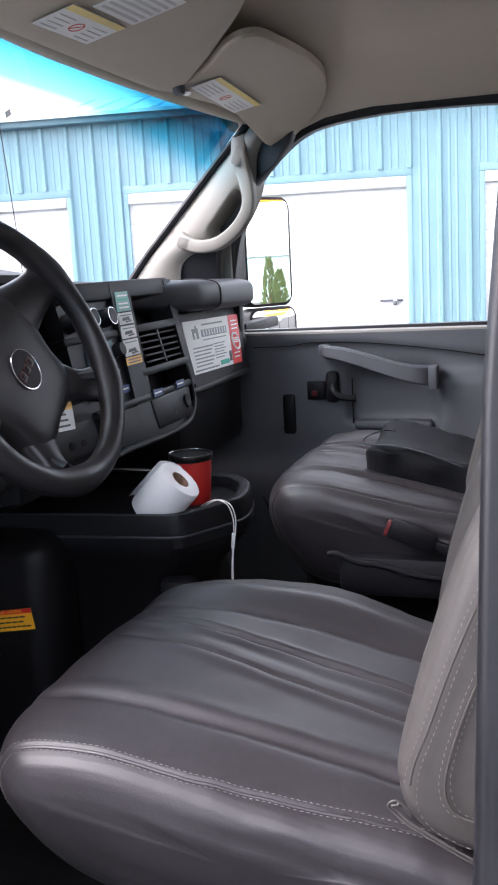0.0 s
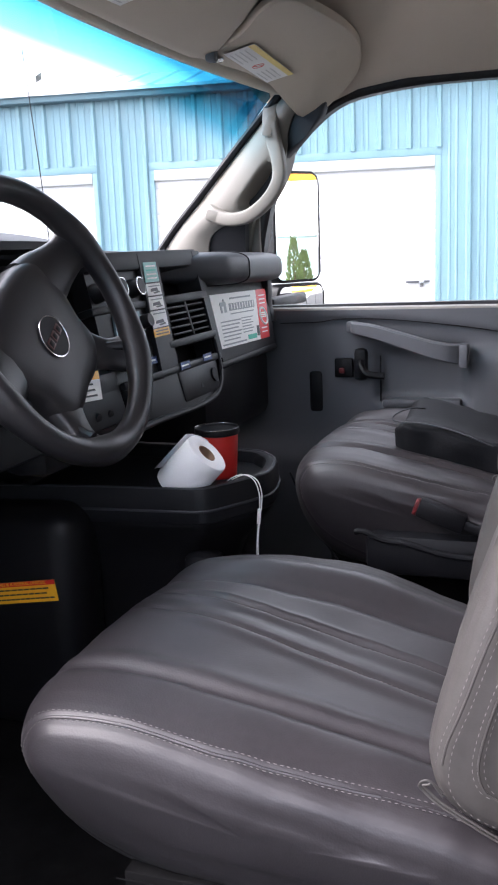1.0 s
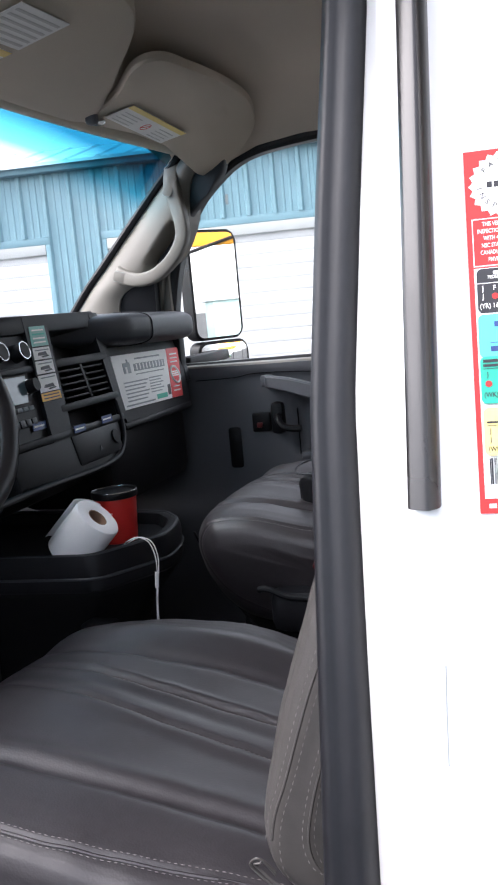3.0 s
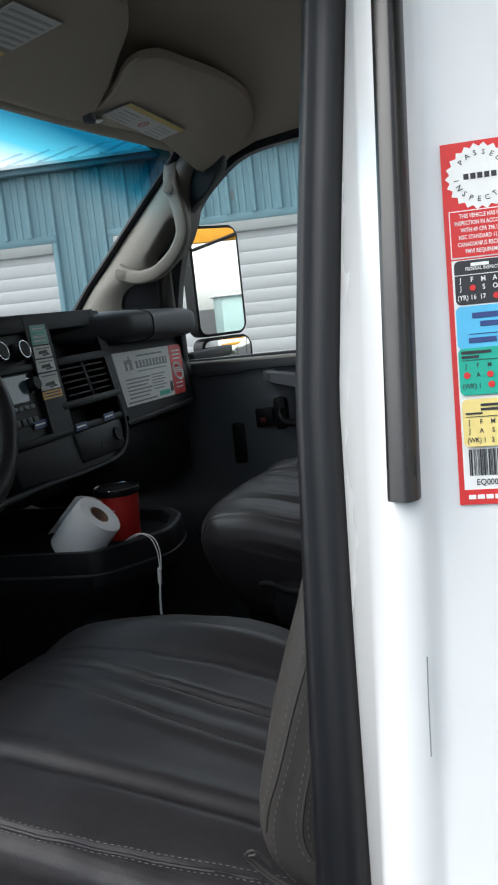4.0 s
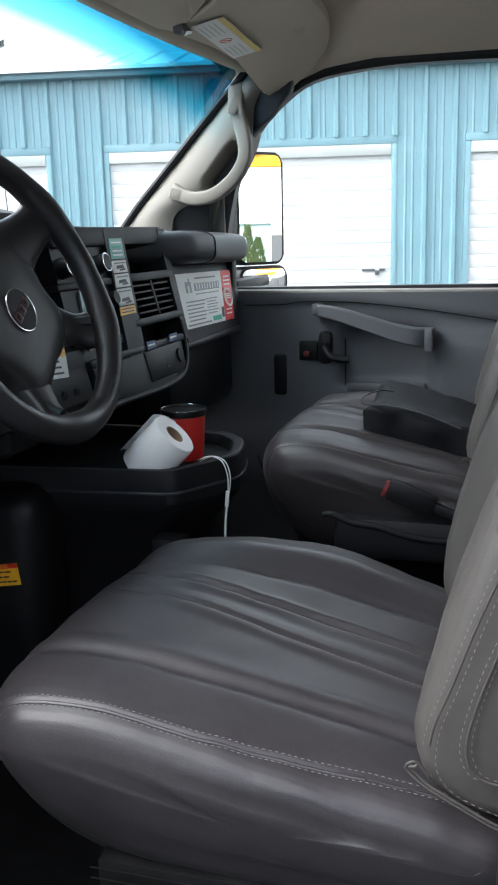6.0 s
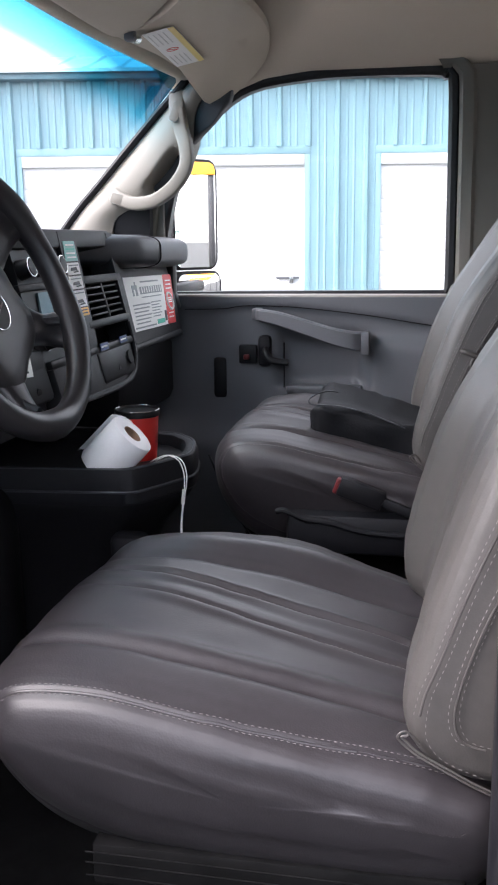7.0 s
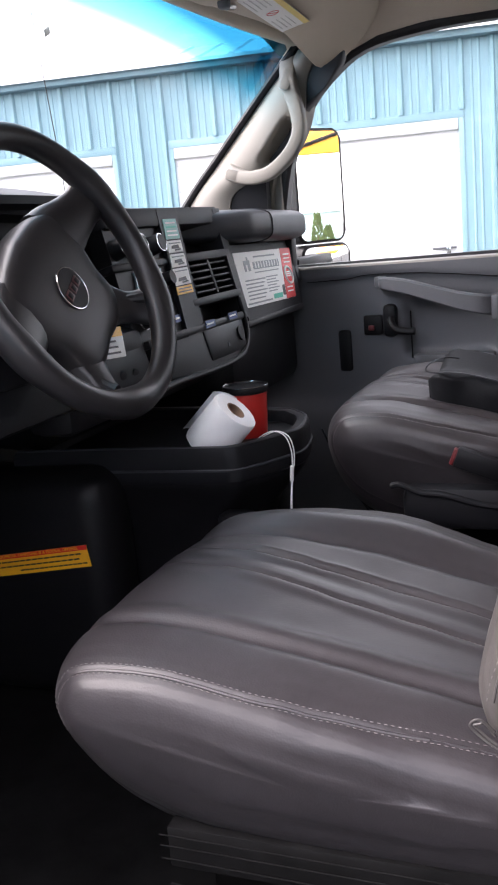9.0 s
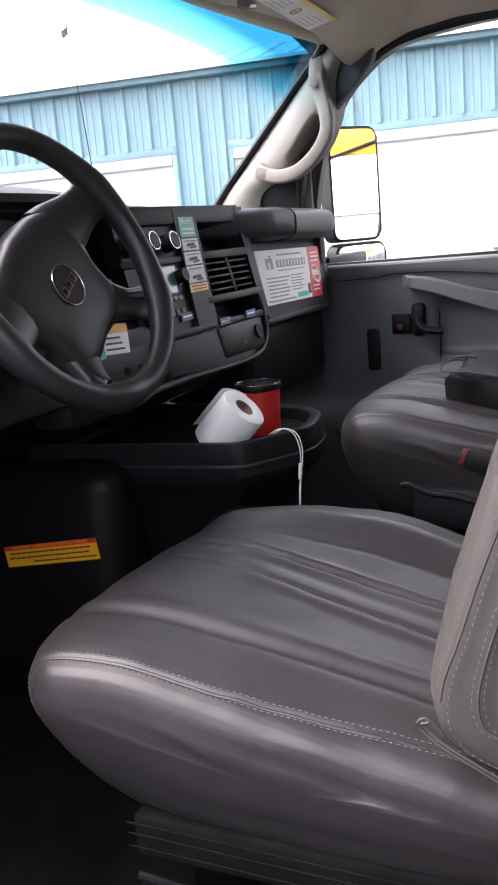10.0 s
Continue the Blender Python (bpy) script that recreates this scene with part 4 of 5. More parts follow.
def dashboard():
    dash = thing("dashboard", "dark grey moulded plastic truck dashboard with labels", "dashboard")
    rings = []
    for j in range(41):
        y = 0.72 + 1.60 * j / 40
        t = dash_top(y)
        knee = max(0.0, min(1.0, (1.47 - y) / 0.08))
        rings.append([(x, y, z) for x, z in ((-1.16, 1.20), (-1.18, t - 0.06), (-1.10, t - 0.012), (-0.95, t + 0.002), (-0.83, t), (-0.775, t - 0.004), (-0.762, t - 0.014), (-0.768, t - 0.026), (-0.80, t - 0.034), (-0.80, 1.45), (-0.775 - 0.03 * knee, 1.35 + 0.02 * knee), (-0.75 - 0.07 * knee, 1.29 + 0.04 * knee), (-0.80 - 0.08 * knee, 1.235 + 0.07 * knee), (-0.95 - 0.05 * knee, 1.18 + 0.09 * knee))])
    part("dash_body", loft(rings), DASH, dash, angle=40)
    # instrument hood in front of the driver
    hood = []
    for j in range(25):
        y = 0.80 + 0.62 * j / 24
        a = math.sin(math.pi * j / 24) ** 0.35
        hood.append([(-1.0, y, 1.58), (-0.92, y, 1.60 + 0.030 * a), (-0.80, y, 1.60 + 0.022 * a), (-0.752, y, 1.598 + 0.008 * a), (-0.748, y, 1.588 + 0.006 * a), (-0.78, y, 1.580), (-0.95, y, 1.57)])
    part("instrument_hood", loft(hood), BLACK, dash)
    part("instrument_panel", dbox(0.80, 1.40, 1.40, 1.575, -0.09, -0.06), BLACK, dash)
    # knee panel below the wheel
    part("knee_panel", dbox(0.74, 1.315, 1.445, 1.40, -0.05, -0.004, 0.010), BLACK, dash)
    part("lower_panel", prism([(1.455, fz(1.300))] + [(1.75, fz(1.292)), (1.80, fz(1.297)), (1.835, fz(1.310)), (1.862, fz(1.335)), (1.870, fz(1.368)), (1.455, fz(1.368))], 0.05, FACE @ Matrix.Translation((0, 0, -0.05)), 0.006), DASH, dash)
    part("lower_rim", tube(smooth_line([FACE @ Vector((y, fz(z), 0.001)) for y, z in ((1.30, 1.296), (1.50, 1.296), (1.70, 1.291), (1.80, 1.296), (1.845, 1.314), (1.872, 1.345), (1.882, 1.40))], 6), 0.006, 8), DASH, dash)
    part("ashtray_panel", dbox(1.66, 1.305, 1.845, 1.362, -0.01, 0.004, 0.006), DASH, dash)
    part("panel_mark", dplate([(1.742, 1.320), (1.756, 1.320), (1.749, 1.329)], 0.0008, 0.0045), DASH_LIGHT, dash)
    part("power_outlet", tube([FACE @ Vector((1.82, fz(1.335), 0.0)), FACE @ Vector((1.82, fz(1.335), 0.008))], 0.014, 14), BLACK, dash)
    # centre stack bezel
    part("stack_top_bar", dbox(1.44, 1.552, 1.925, 1.586, -0.05, 0.002, 0.006), DASH, dash)
    part("stack_bar", dbox(1.70, 1.484, 1.915, 1.500, -0.05, 0.004, 0.004), DASH, dash)
    part("stack_bar", dbox(1.66, 1.404, 1.905, 1.419, -0.05, 0.004, 0.004), DASH, dash)
    part("stack_bar", dbox(1.445, 1.360, 1.895, 1.374, -0.05, 0.004, 0.004), DASH, dash)
    part("stack_post", dplate([(1.595, 1.360), (1.668, 1.360), (1.722, 1.580), (1.640, 1.580)], 0.05, -0.047), DASH, dash)
    part("stack_post", dplate([(1.878, 1.36), (1.905, 1.36), (1.935, 1.58), (1.898, 1.58)], 0.05, -0.047), DASH, dash)
    part("cubby_back", dbox(1.66, 1.36, 1.92, 1.58, -0.062, -0.055), BLACK, dash)
    for a, b in ((1.705, 1.795), (1.806, 1.905)):
        vent = part("air_vent", dbox(a, 1.421, b, 1.483, -0.045, -0.040, 0.0), BLACK, dash, "black louvred air vent")
        for k in range(5):
            z = 1.428 + 0.0123 * k
            part("louvre", box((a, fz(z) - 0.0018, -0.03), (b, fz(z) + 0.0018, -0.002), 0.001, FACE), DASH, vent)
        part("vent_divider", dbox(b - 0.001, 1.42, b + 0.008, 1.485, -0.04, -0.001, 0.001), BLACK, vent)
    # climate knobs, radio
    part("radio_panel", dplate([(1.42, 1.362), (1.596, 1.362), (1.640, 1.555), (1.44, 1.555)], 0.03, -0.036), BLACK, dash, "black radio and climate panel")
    part("stack_bar", dbox(1.42, 1.486, 1.63, 1.498, -0.03, 0.000, 0.003), DASH, dash)
    for y, z in ((1.521, 1.523), (1.589, 1.521), (1.455, 1.520)):
        knob = part("climate_knob", tube([FACE @ Vector((y, fz(z), -0.006)), FACE @ Vector((y, fz(z), 0.016)), FACE @ Vector((y, fz(z), 0.018))], [0.017, 0.015, 0.013], 20), BLACK, dash)
        part("knob_ring", tube([FACE @ Vector((y + 0.0155 * math.cos(math.pi * t / 10), fz(z) + 0.0155 * math.sin(math.pi * t / 10), 0.0165)) for t in range(20)], 0.0008, 6, closed=True), CHROME, knob, "bright chrome ring")
    part("radio_screen", dplate([(1.478, 1.437), (1.572, 1.437), (1.590, 1.482), (1.490, 1.482)], 0.004, -0.006), SCREEN, dash, "pale unlit radio screen")
    for y, z, r in ((1.592, 1.462, 0.013), (1.470, 1.405, 0.015)):
        kn = part("radio_knob", tube([FACE @ Vector((y, fz(z), -0.008)), FACE @ Vector((y, fz(z), 0.014))], [r, r * 0.9], 18), BLACK, dash)
        part("knob_ring", tube([FACE @ Vector((y + r * math.cos(math.pi * t / 9), fz(z) + r * math.sin(math.pi * t / 9), -0.004)) for t in range(18)], 0.001, 5, closed=True), CHROME, kn)
    for k in range(5):
        part("radio_button", dbox(1.493 + 0.019 * k, 1.424, 1.508 + 0.019 * k, 1.431, -0.008, -0.002, 0.001), GREY_INK, dash)
        part("radio_button", dbox(1.488 + 0.019 * k, 1.398, 1.503 + 0.019 * k, 1.410, -0.008, -0.002, 0.001), DASH_LIGHT, dash)
    # label strip beside the vents
    strip = thing("label_strip", "teal, white and yellow instruction stickers down the centre stack", "sticker")
    tl, tr, br, bl = (1.650, 1.563), (1.704, 1.560), (1.674, 1.431), (1.606, 1.431)

    def on(u, v):
        return (bl[0] + (br[0] - bl[0]) * u + (tl[0] - bl[0]) * v + u * v * (tr[0] - br[0] - tl[0] + bl[0]), bl[1] + (br[1] - bl[1]) * u + (tl[1] - bl[1]) * v)
    cells = ((0.0, 0.105, YELLOW), (0.12, 0.34, PAPER), (0.36, 0.53, PAPER), (0.55, 0.71, PAPER), (0.73, 1.0, TEAL))
    for v0, v1, mat in cells:
        st = part("sticker_cell", dplate([on(0, v0), on(1, v0), on(1, v1), on(0, v1)], 0.0012, 0.0035), mat, strip)
        if mat is PAPER:
            part("print_bar", dplate([on(0.2, v0 + 0.05), on(0.75, v0 + 0.05), on(0.7, v0 + 0.10), on(0.25, v0 + 0.09)], 0.0006, 0.0049), INK, st)
            part("print_bar", dplate([on(0.45, v0 + 0.02), on(0.85, v0 + 0.03), on(0.8, v0 + 0.05), on(0.4, v0 + 0.04)], 0.0006, 0.0049), INK, st)
            part("print_bar", dplate([on(0.1, v1 - 0.045), on(0.9, v1 - 0.045), on(0.9, v1 - 0.03), on(0.1, v1 - 0.03)], 0.0006, 0.0049), GREY_INK, st)
        elif mat is TEAL:
            for k in range(4):
                part("print_bar", dplate([on(0.12, v0 + 0.04 + 0.055 * k), on(0.85, v0 + 0.04 + 0.055 * k), on(0.85, v0 + 0.06 + 0.055 * k), on(0.12, v0 + 0.06 + 0.055 * k)], 0.0006, 0.0049), PAPER if k != 2 else GREEN, st)
        else:
            for k in range(2):
                part("print_bar", dplate([on(0.1, 0.025 + 0.04 * k), on(0.9, 0.025 + 0.04 * k), on(0.9, 0.04 + 0.04 * k), on(0.1, 0.04 + 0.04 * k)], 0.0006, 0.0049), INK, st)
    for y, z, d in ((1.575, 1.392, -0.003), (1.690, 1.367, 0.006), (1.805, 1.369, 0.006)):
        tag = thing("blue_sticker", "small blue and white hint sticker on the dashboard", "sticker", "blue stickers")
        part("sticker_base", dplate([(y - 0.02, z - 0.004), (y + 0.024, z - 0.004), (y + 0.028, z + 0.009), (y - 0.016, z + 0.009)], 0.001, d), BLUE, tag)
        part("print_bar", dplate([(y - 0.015, z + 0.001), (y + 0.018, z + 0.001), (y + 0.020, z + 0.004), (y - 0.013, z + 0.004)], 0.0006, d + 0.001), PAPER, tag)
    # glovebox, card, top pad
    part("glovebox", dplate([(1.905, 1.352), (2.275, 1.345), (2.325, 1.505), (1.935, 1.505)], 0.05, -0.052), DASH, dash, "closed glovebox lid")
    part("glovebox_lip", dbox(1.89, 1.338, 2.27, 1.352, -0.04, 0.002, 0.005), DASH, dash)
    part("under_dash", box((-0.95, 1.87, 1.17), (-0.72, 2.31, 1.345), 0.03), BLACK, dash)
    card = thing("glovebox_card", "white printed card with a red edge strip on the glovebox", "sign")
    cbl, cbr, ctr, ctl = (1.908, 1.376), (2.232, 1.370), (2.302, 1.490), (1.930, 1.488)

    def cc(u, v):
        return (cbl[0] + (cbr[0] - cbl[0]) * u + (ctl[0] - cbl[0]) * v + u * v * (ctr[0] - cbr[0] - ctl[0] + cbl[0]), cbl[1] + (cbr[1] - cbl[1]) * u + (ctl[1] - cbl[1]) * v)

    def cbar(u0, v0, u1, v1, mat, d=0.0015, name="print_bar", label=""):
        part(name, dplate([cc(u0, v0), cc(u1, v0), cc(u1, v1), cc(u0, v1)], 0.0006, d), mat, card, label)
    part("card_sheet", dplate([cc(0, 0), cc(1, 0), cc(1, 1), cc(0, 1)], 0.0025, -0.001), PAPER, card)
    cbar(0.80, 0.0, 1.0, 1.0, RED, name="edge_strip", label="red edge strip")
    cbar(0.12, 0.64, 0.22, 0.84, GREY_INK, name="pictogram")
    cbar(0.145, 0.64, 0.17, 0.76, PAPER, 0.0023)
    cbar(0.18, 0.80, 0.20, 0.90, GREY_INK)
    cbar(0.27, 0.66, 0.74, 0.80, GREY_INK, name="logo_bar")
    for k in range(9):
        cbar(0.30 + 0.05 * k, 0.68, 0.315 + 0.05 * k, 0.79, PAPER, 0.0023)
    cbar(0.30, 0.88, 0.68, 0.91, GREY_INK)
    cbar(0.28, 0.59, 0.72, 0.61, GREY_INK)
    for k in range(6):
        cbar(0.08, 0.12 + 0.068 * k, 0.38 + 0.03 * (k % 3), 0.145 + 0.068 * k, GREY_INK)
        cbar(0.46, 0.20 + 0.055 * k, 0.64 + 0.04 * (k % 2), 0.22 + 0.055 * k, GREY_INK)
    cbar(0.04, 0.04, 0.5, 0.07, GREY_INK)
    cbar(0.54, 0.05, 0.72, 0.14, GREEN, name="green_block")
    cbar(0.74, 0.08, 0.79, 0.28, INK)
    seal = [FACE @ Vector((cc(0.90, 0.45)[0] + 0.024 * math.cos(t * math.pi / 10), fz(cc(0.90, 0.45)[1]) + 0.02 * math.sin(t * math.pi / 10), 0.0025)) for t in range(20)]
    part("round_seal", tube(seal, 0.003, 5, closed=True), PAPER, card)
    for v in (0.12, 0.2, 0.42, 0.46, 0.5, 0.70, 0.78, 0.86):
        cbar(0.84, v, 0.96, v + 0.025, PAPER, 0.0023)
    pad = []
    for j in range(49):
        t = j / 48
        y = 1.80 + 0.53 * t
        g = interp(t, [(0, -1.0), (0.10, -0.45), (0.20, 0.15), (0.32, 0.72), (0.45, 1.0), (0.92, 1.0), (0.97, 0.9), (1.0, 0.65)])
        h = interp(t, [(0, 0.8), (0.3, 1.0), (0.95, 1.0), (1.0, 0.75)])
        zc, xf = 1.545 - 0.010 * t, -0.738 + 0.062 * g
        ring = []
        for k in range(28):
            a = 2 * math.pi * k / 28
            dx, dz = math.copysign(abs(math.cos(a)) ** 0.5, math.cos(a)), math.copysign(abs(math.sin(a)) ** 0.5, math.sin(a))
            ring.append((xf - 0.12 + 0.12 * dx, y, zc + 0.036 * h * dz))
        pad.append(ring)
    # the paler blue-grey holds the sky's reflection on the dash plastic
    part("top_pad", loft(pad), DASH_LIGHT, dash, "raised pad over the glovebox, sky reflection put into its blue-grey", angle=80)
    part("pad_seam", tube([(-0.796 + 0.121 * math.copysign(abs(math.cos(t)) ** 0.5, math.cos(t)), 2.045, 1.5405 + 0.0365 * math.copysign(abs(math.sin(t)) ** 0.5, math.sin(t))) for t in [-1.5 + 0.2 * k for k in range(16)]], 0.0016, 6), BLACK, dash)
    part("end_cap", box((-0.80, 2.298, 1.37), (-0.715, 2.333, 1.53), 0.008), BLACK, dash)
    part("end_vent", dbox(2.305, 1.40, 2.33, 1.495, -0.03, 0.0, 0.004), STEEL, dash)


# ---- steering wheel ----
def steering_wheel():
    w = thing("steering_wheel", "black leather-wrapped steering wheel with a domed hub and four spokes", "steering wheel")
    az, el = radians(-2.9), radians(23.1)
    n = Vector((math.cos(el) * math.cos(az), math.cos(el) * math.sin(az), math.sin(el)))
    xx = Vector((0, 0, 1)).cross(n).normalized()
    m = frame_matrix((-0.632, 1.131, 1.504), xx, n.cross(xx)) @ pose(0, 0, 0, 0, 0, 34) @ Matrix.Scale(1.06, 4)
    R = 0.1712

    def swell(a, at, wide):
        return math.exp(-((((a - at + 180) % 360) - 180) / wide) ** 2)
    rim = [m @ Vector((R * math.cos(2 * math.pi * i / 96), R * math.sin(2 * math.pi * i / 96), 0)) for i in range(96)]
    radii = [0.0172 + 0.0030 * sum(swell(i * 3.75, at, 11) for at in (-54, 4, 176, 234)) for i in range(96)]
    part("rim", tube(rim, radii, 18, closed=True), WHEEL, w)
    # hub pad: a dome that sits below the plane of the rim
    half = [(0.0, 0.066), (0.05, 0.061), (0.085, 0.051), (0.103, 0.040), (0.106, 0.012), (0.100, -0.022), (0.089, -0.050), (0.086, -0.080), (0.074, -0.102), (0.042, -0.110), (0.0, -0.107)]
    outline = smooth_line([(x, y, 0) for x, y in half], 5)
    outline = outline + [Vector((-p.x, p.y, 0)) for p in outline[-2:0:-1]]
    rings = []
    for s, d in ((0.94, -0.085), (1.0, -0.060), (1.0, -0.042), (0.990, -0.0335), (0.965, -0.0275), (0.92, -0.0235), (0.84, -0.0205), (0.68, -0.0187), (0.40, -0.0177), (0.02, -0.0172)):
        rings.append([m @ Vector((p.x * s, (p.y + 0.015) * s - 0.015, d)) for p in outline])
    part("hub_pad", loft(rings), WHEEL, w, "dark grey domed hub pad", angle=60)

    def arm(stations):
        """A flat rounded arm: centre, half width and half thickness at each station."""
        rings = []
        for (x, y, d), (ux, uy), hw, ht in stations:
            ring = []
            for k in range(20):
                a = 2 * math.pi * k / 20
                c, sn = math.cos(a), math.sin(a)
                p = math.copysign(abs(c) ** 0.7, c) * hw
                ring.append(m @ Vector((x + ux * p, y + uy * p, d + math.copysign(abs(sn) ** 0.8, sn) * ht)))
            rings.append(ring)
        return loft([[col[i] for col in [smooth_line([r[k] for r in rings], 4) for k in range(20)]] for i in range(4 * (len(rings) - 1) + 1)])
    for sx in (-1, 1):
        upper = [((sx * 0.070, 0.016, -0.041), (0, 1), 0.044, 0.020), ((sx * 0.100, 0.012, -0.037), (0, 1), 0.040, 0.019), ((sx * 0.128, 0.008, -0.029), (0, 1), 0.032, 0.017), ((sx * 0.152, 0.006, -0.017), (0, 1), 0.028, 0.014), ((sx * 0.170, 0.005, -0.004), (0, 1), 0.036, 0.010)]
        part("spoke", arm(upper), WHEEL, w, "broad dark upper spoke")
        lower = [((sx * 0.052, -0.076, -0.042), (0.80, sx * 0.6), 0.038, 0.018), ((sx * 0.070, -0.100, -0.036), (0.82, sx * 0.57), 0.026, 0.016), ((sx * 0.084, -0.119, -0.028), (0.82, sx * 0.57), 0.022, 0.014), ((sx * 0.098, -0.139, -0.008), (0.82, sx * 0.57), 0.030, 0.012)]
        part("spoke", arm(lower), WHEEL, w, "dark lower spoke")
        blade = [m @ Vector((sx * (0.073 + u), -0.092 + v, d)) for u, v, d in ((0.0, 0.0, -0.0285), (0.006, -0.008, -0.0262), (0.014, -0.019, -0.0185), (0.020, -0.028, -0.0085))]
        part("spoke_insert", tube(smooth_line(blade, 4), [0.0035 + 0.0004 * i for i in range(13)], 10), STEEL, w, "satin grey spoke insert")
        part("thumb_switch", box((sx * 0.100 - 0.010, -0.046, -0.056), (sx * 0.100 + 0.010, -0.010, -0.036), 0.006, m), DASH_LIGHT, w)
    seam = smooth_line([(-0.098, 0.050, -0.030), (-0.104, 0.034, -0.0245), (-0.100, 0.014, -0.0235), (-0.092, -0.004, -0.026)], 5)
    part("pad_seam", tube([m @ p for p in seam], 0.0012, 6), BLACK, w)
    e = []
    for i in range(40):
        t = 2 * math.pi * i / 40
        e.append((0.0275 * math.cos(t) + 0.002, 0.0262 * math.sin(t) - 0.0225))
    emb = part("emblem", prism(e, 0.003, m @ Matrix.Translation((0, 0, -0.0185)), 0.001), BLACK, w, "dark oval emblem with a chrome edge")
    part("emblem_ring", tube([m @ Vector((x, y, -0.0158)) for x, y in e], 0.0009, 6, closed=True), CHROME, emb)
    for a, b in ((-0.021, -0.008), (-0.005, 0.007), (0.010, 0.022)):
        part("emblem_bar", box((a + 0.001, -0.0290, -0.0156), (b + 0.001, -0.0165, -0.0145), 0.0006, m), EMBLEM_RED, emb, "dull red plain bar")
        part("emblem_bar", box((a + 0.0035, -0.0265, -0.0149), (b - 0.0015, -0.0190, -0.0141), 0.0003, m), BLACK, emb)
    part("column", tube([m @ Vector((0, -0.015, -0.075)), m @ Vector((0, -0.015, -0.30))], [0.058, 0.068], 20), BLACK, w)
    st = thing("steering_column_sticker", "yellow and white warning sticker on the steering column shroud", "sticker")
    q = [(-0.694, 1.307, 1.400), (-0.691, 1.358, 1.397), (-0.677, 1.333, 1.366), (-0.681, 1.272, 1.370)]
    p0 = Vector(q[3])
    mm = frame_matrix(p0, Vector(q[2]) - p0, Vector(q[0]) - p0)
    L, Hh = (Vector(q[2]) - p0).length, (Vector(q[0]) - p0).length
    sk = 0.016
    part("sticker_base", prism([(0, 0), (L, 0), (L + sk, Hh * 0.68), (sk * 0.8, Hh * 0.68)], 0.001, mm), PAPER, st)
    part("sticker_head", prism([(sk * 0.8, Hh * 0.68), (L + sk, Hh * 0.68), (L + sk * 1.4, Hh), (sk * 1.6, Hh)], 0.001, mm), YELLOW, st)
    for k in range(3):
        part("print_bar", prism([(0.008 + 0.004 * k, 0.006 + 0.009 * k), (L * 0.85, 0.006 + 0.009 * k), (L * 0.85, 0.009 + 0.009 * k), (0.008 + 0.004 * k, 0.009 + 0.009 * k)], 0.0005, mm @ Matrix.Translation((0, 0, 0.001))), INK, st)
    part("green_tab", prism([(-0.018, -0.008), (0, -0.004), (0.006, 0.016), (-0.006, 0.012)], 0.001, mm), GREEN, st)
    stalk = thing("column_shroud", "dark plastic steering column shroud with control stalks", "steering column")
    part("shroud", box((-0.86, 1.03, 1.36), (-0.69, 1.19, 1.47), 0.025), DASH, stalk)
    part("shift_lever", tube(smooth_line([(-0.72, 1.19, 1.44), (-0.70, 1.25, 1.46), (-0.675, 1.30, 1.47)], 4), 0.008, 8), BLACK, stalk)
    part("side_panel", box((-0.78, 1.20, 1.27), (-0.70, 1.45, 1.40), 0.02), DASH, stalk)
    for y, z in ((1.345, 1.330), (1.385, 1.328)):
        part("switch_knob", tube([(-0.702, y, z), (-0.692, y, z + 0.002), (-0.690, y, z + 0.002)], [0.012, 0.011, 0.009], 16), BLACK, stalk)
    part("switch_mark", prism(rounded(-0.005, -0.006, 0.005, 0.006, 0.002), 0.001, frame_matrix((-0.6995, 1.425, 1.322), (0, 1, 0), (0, 0, 1))), PAPER, stalk, "small pale switch symbol")


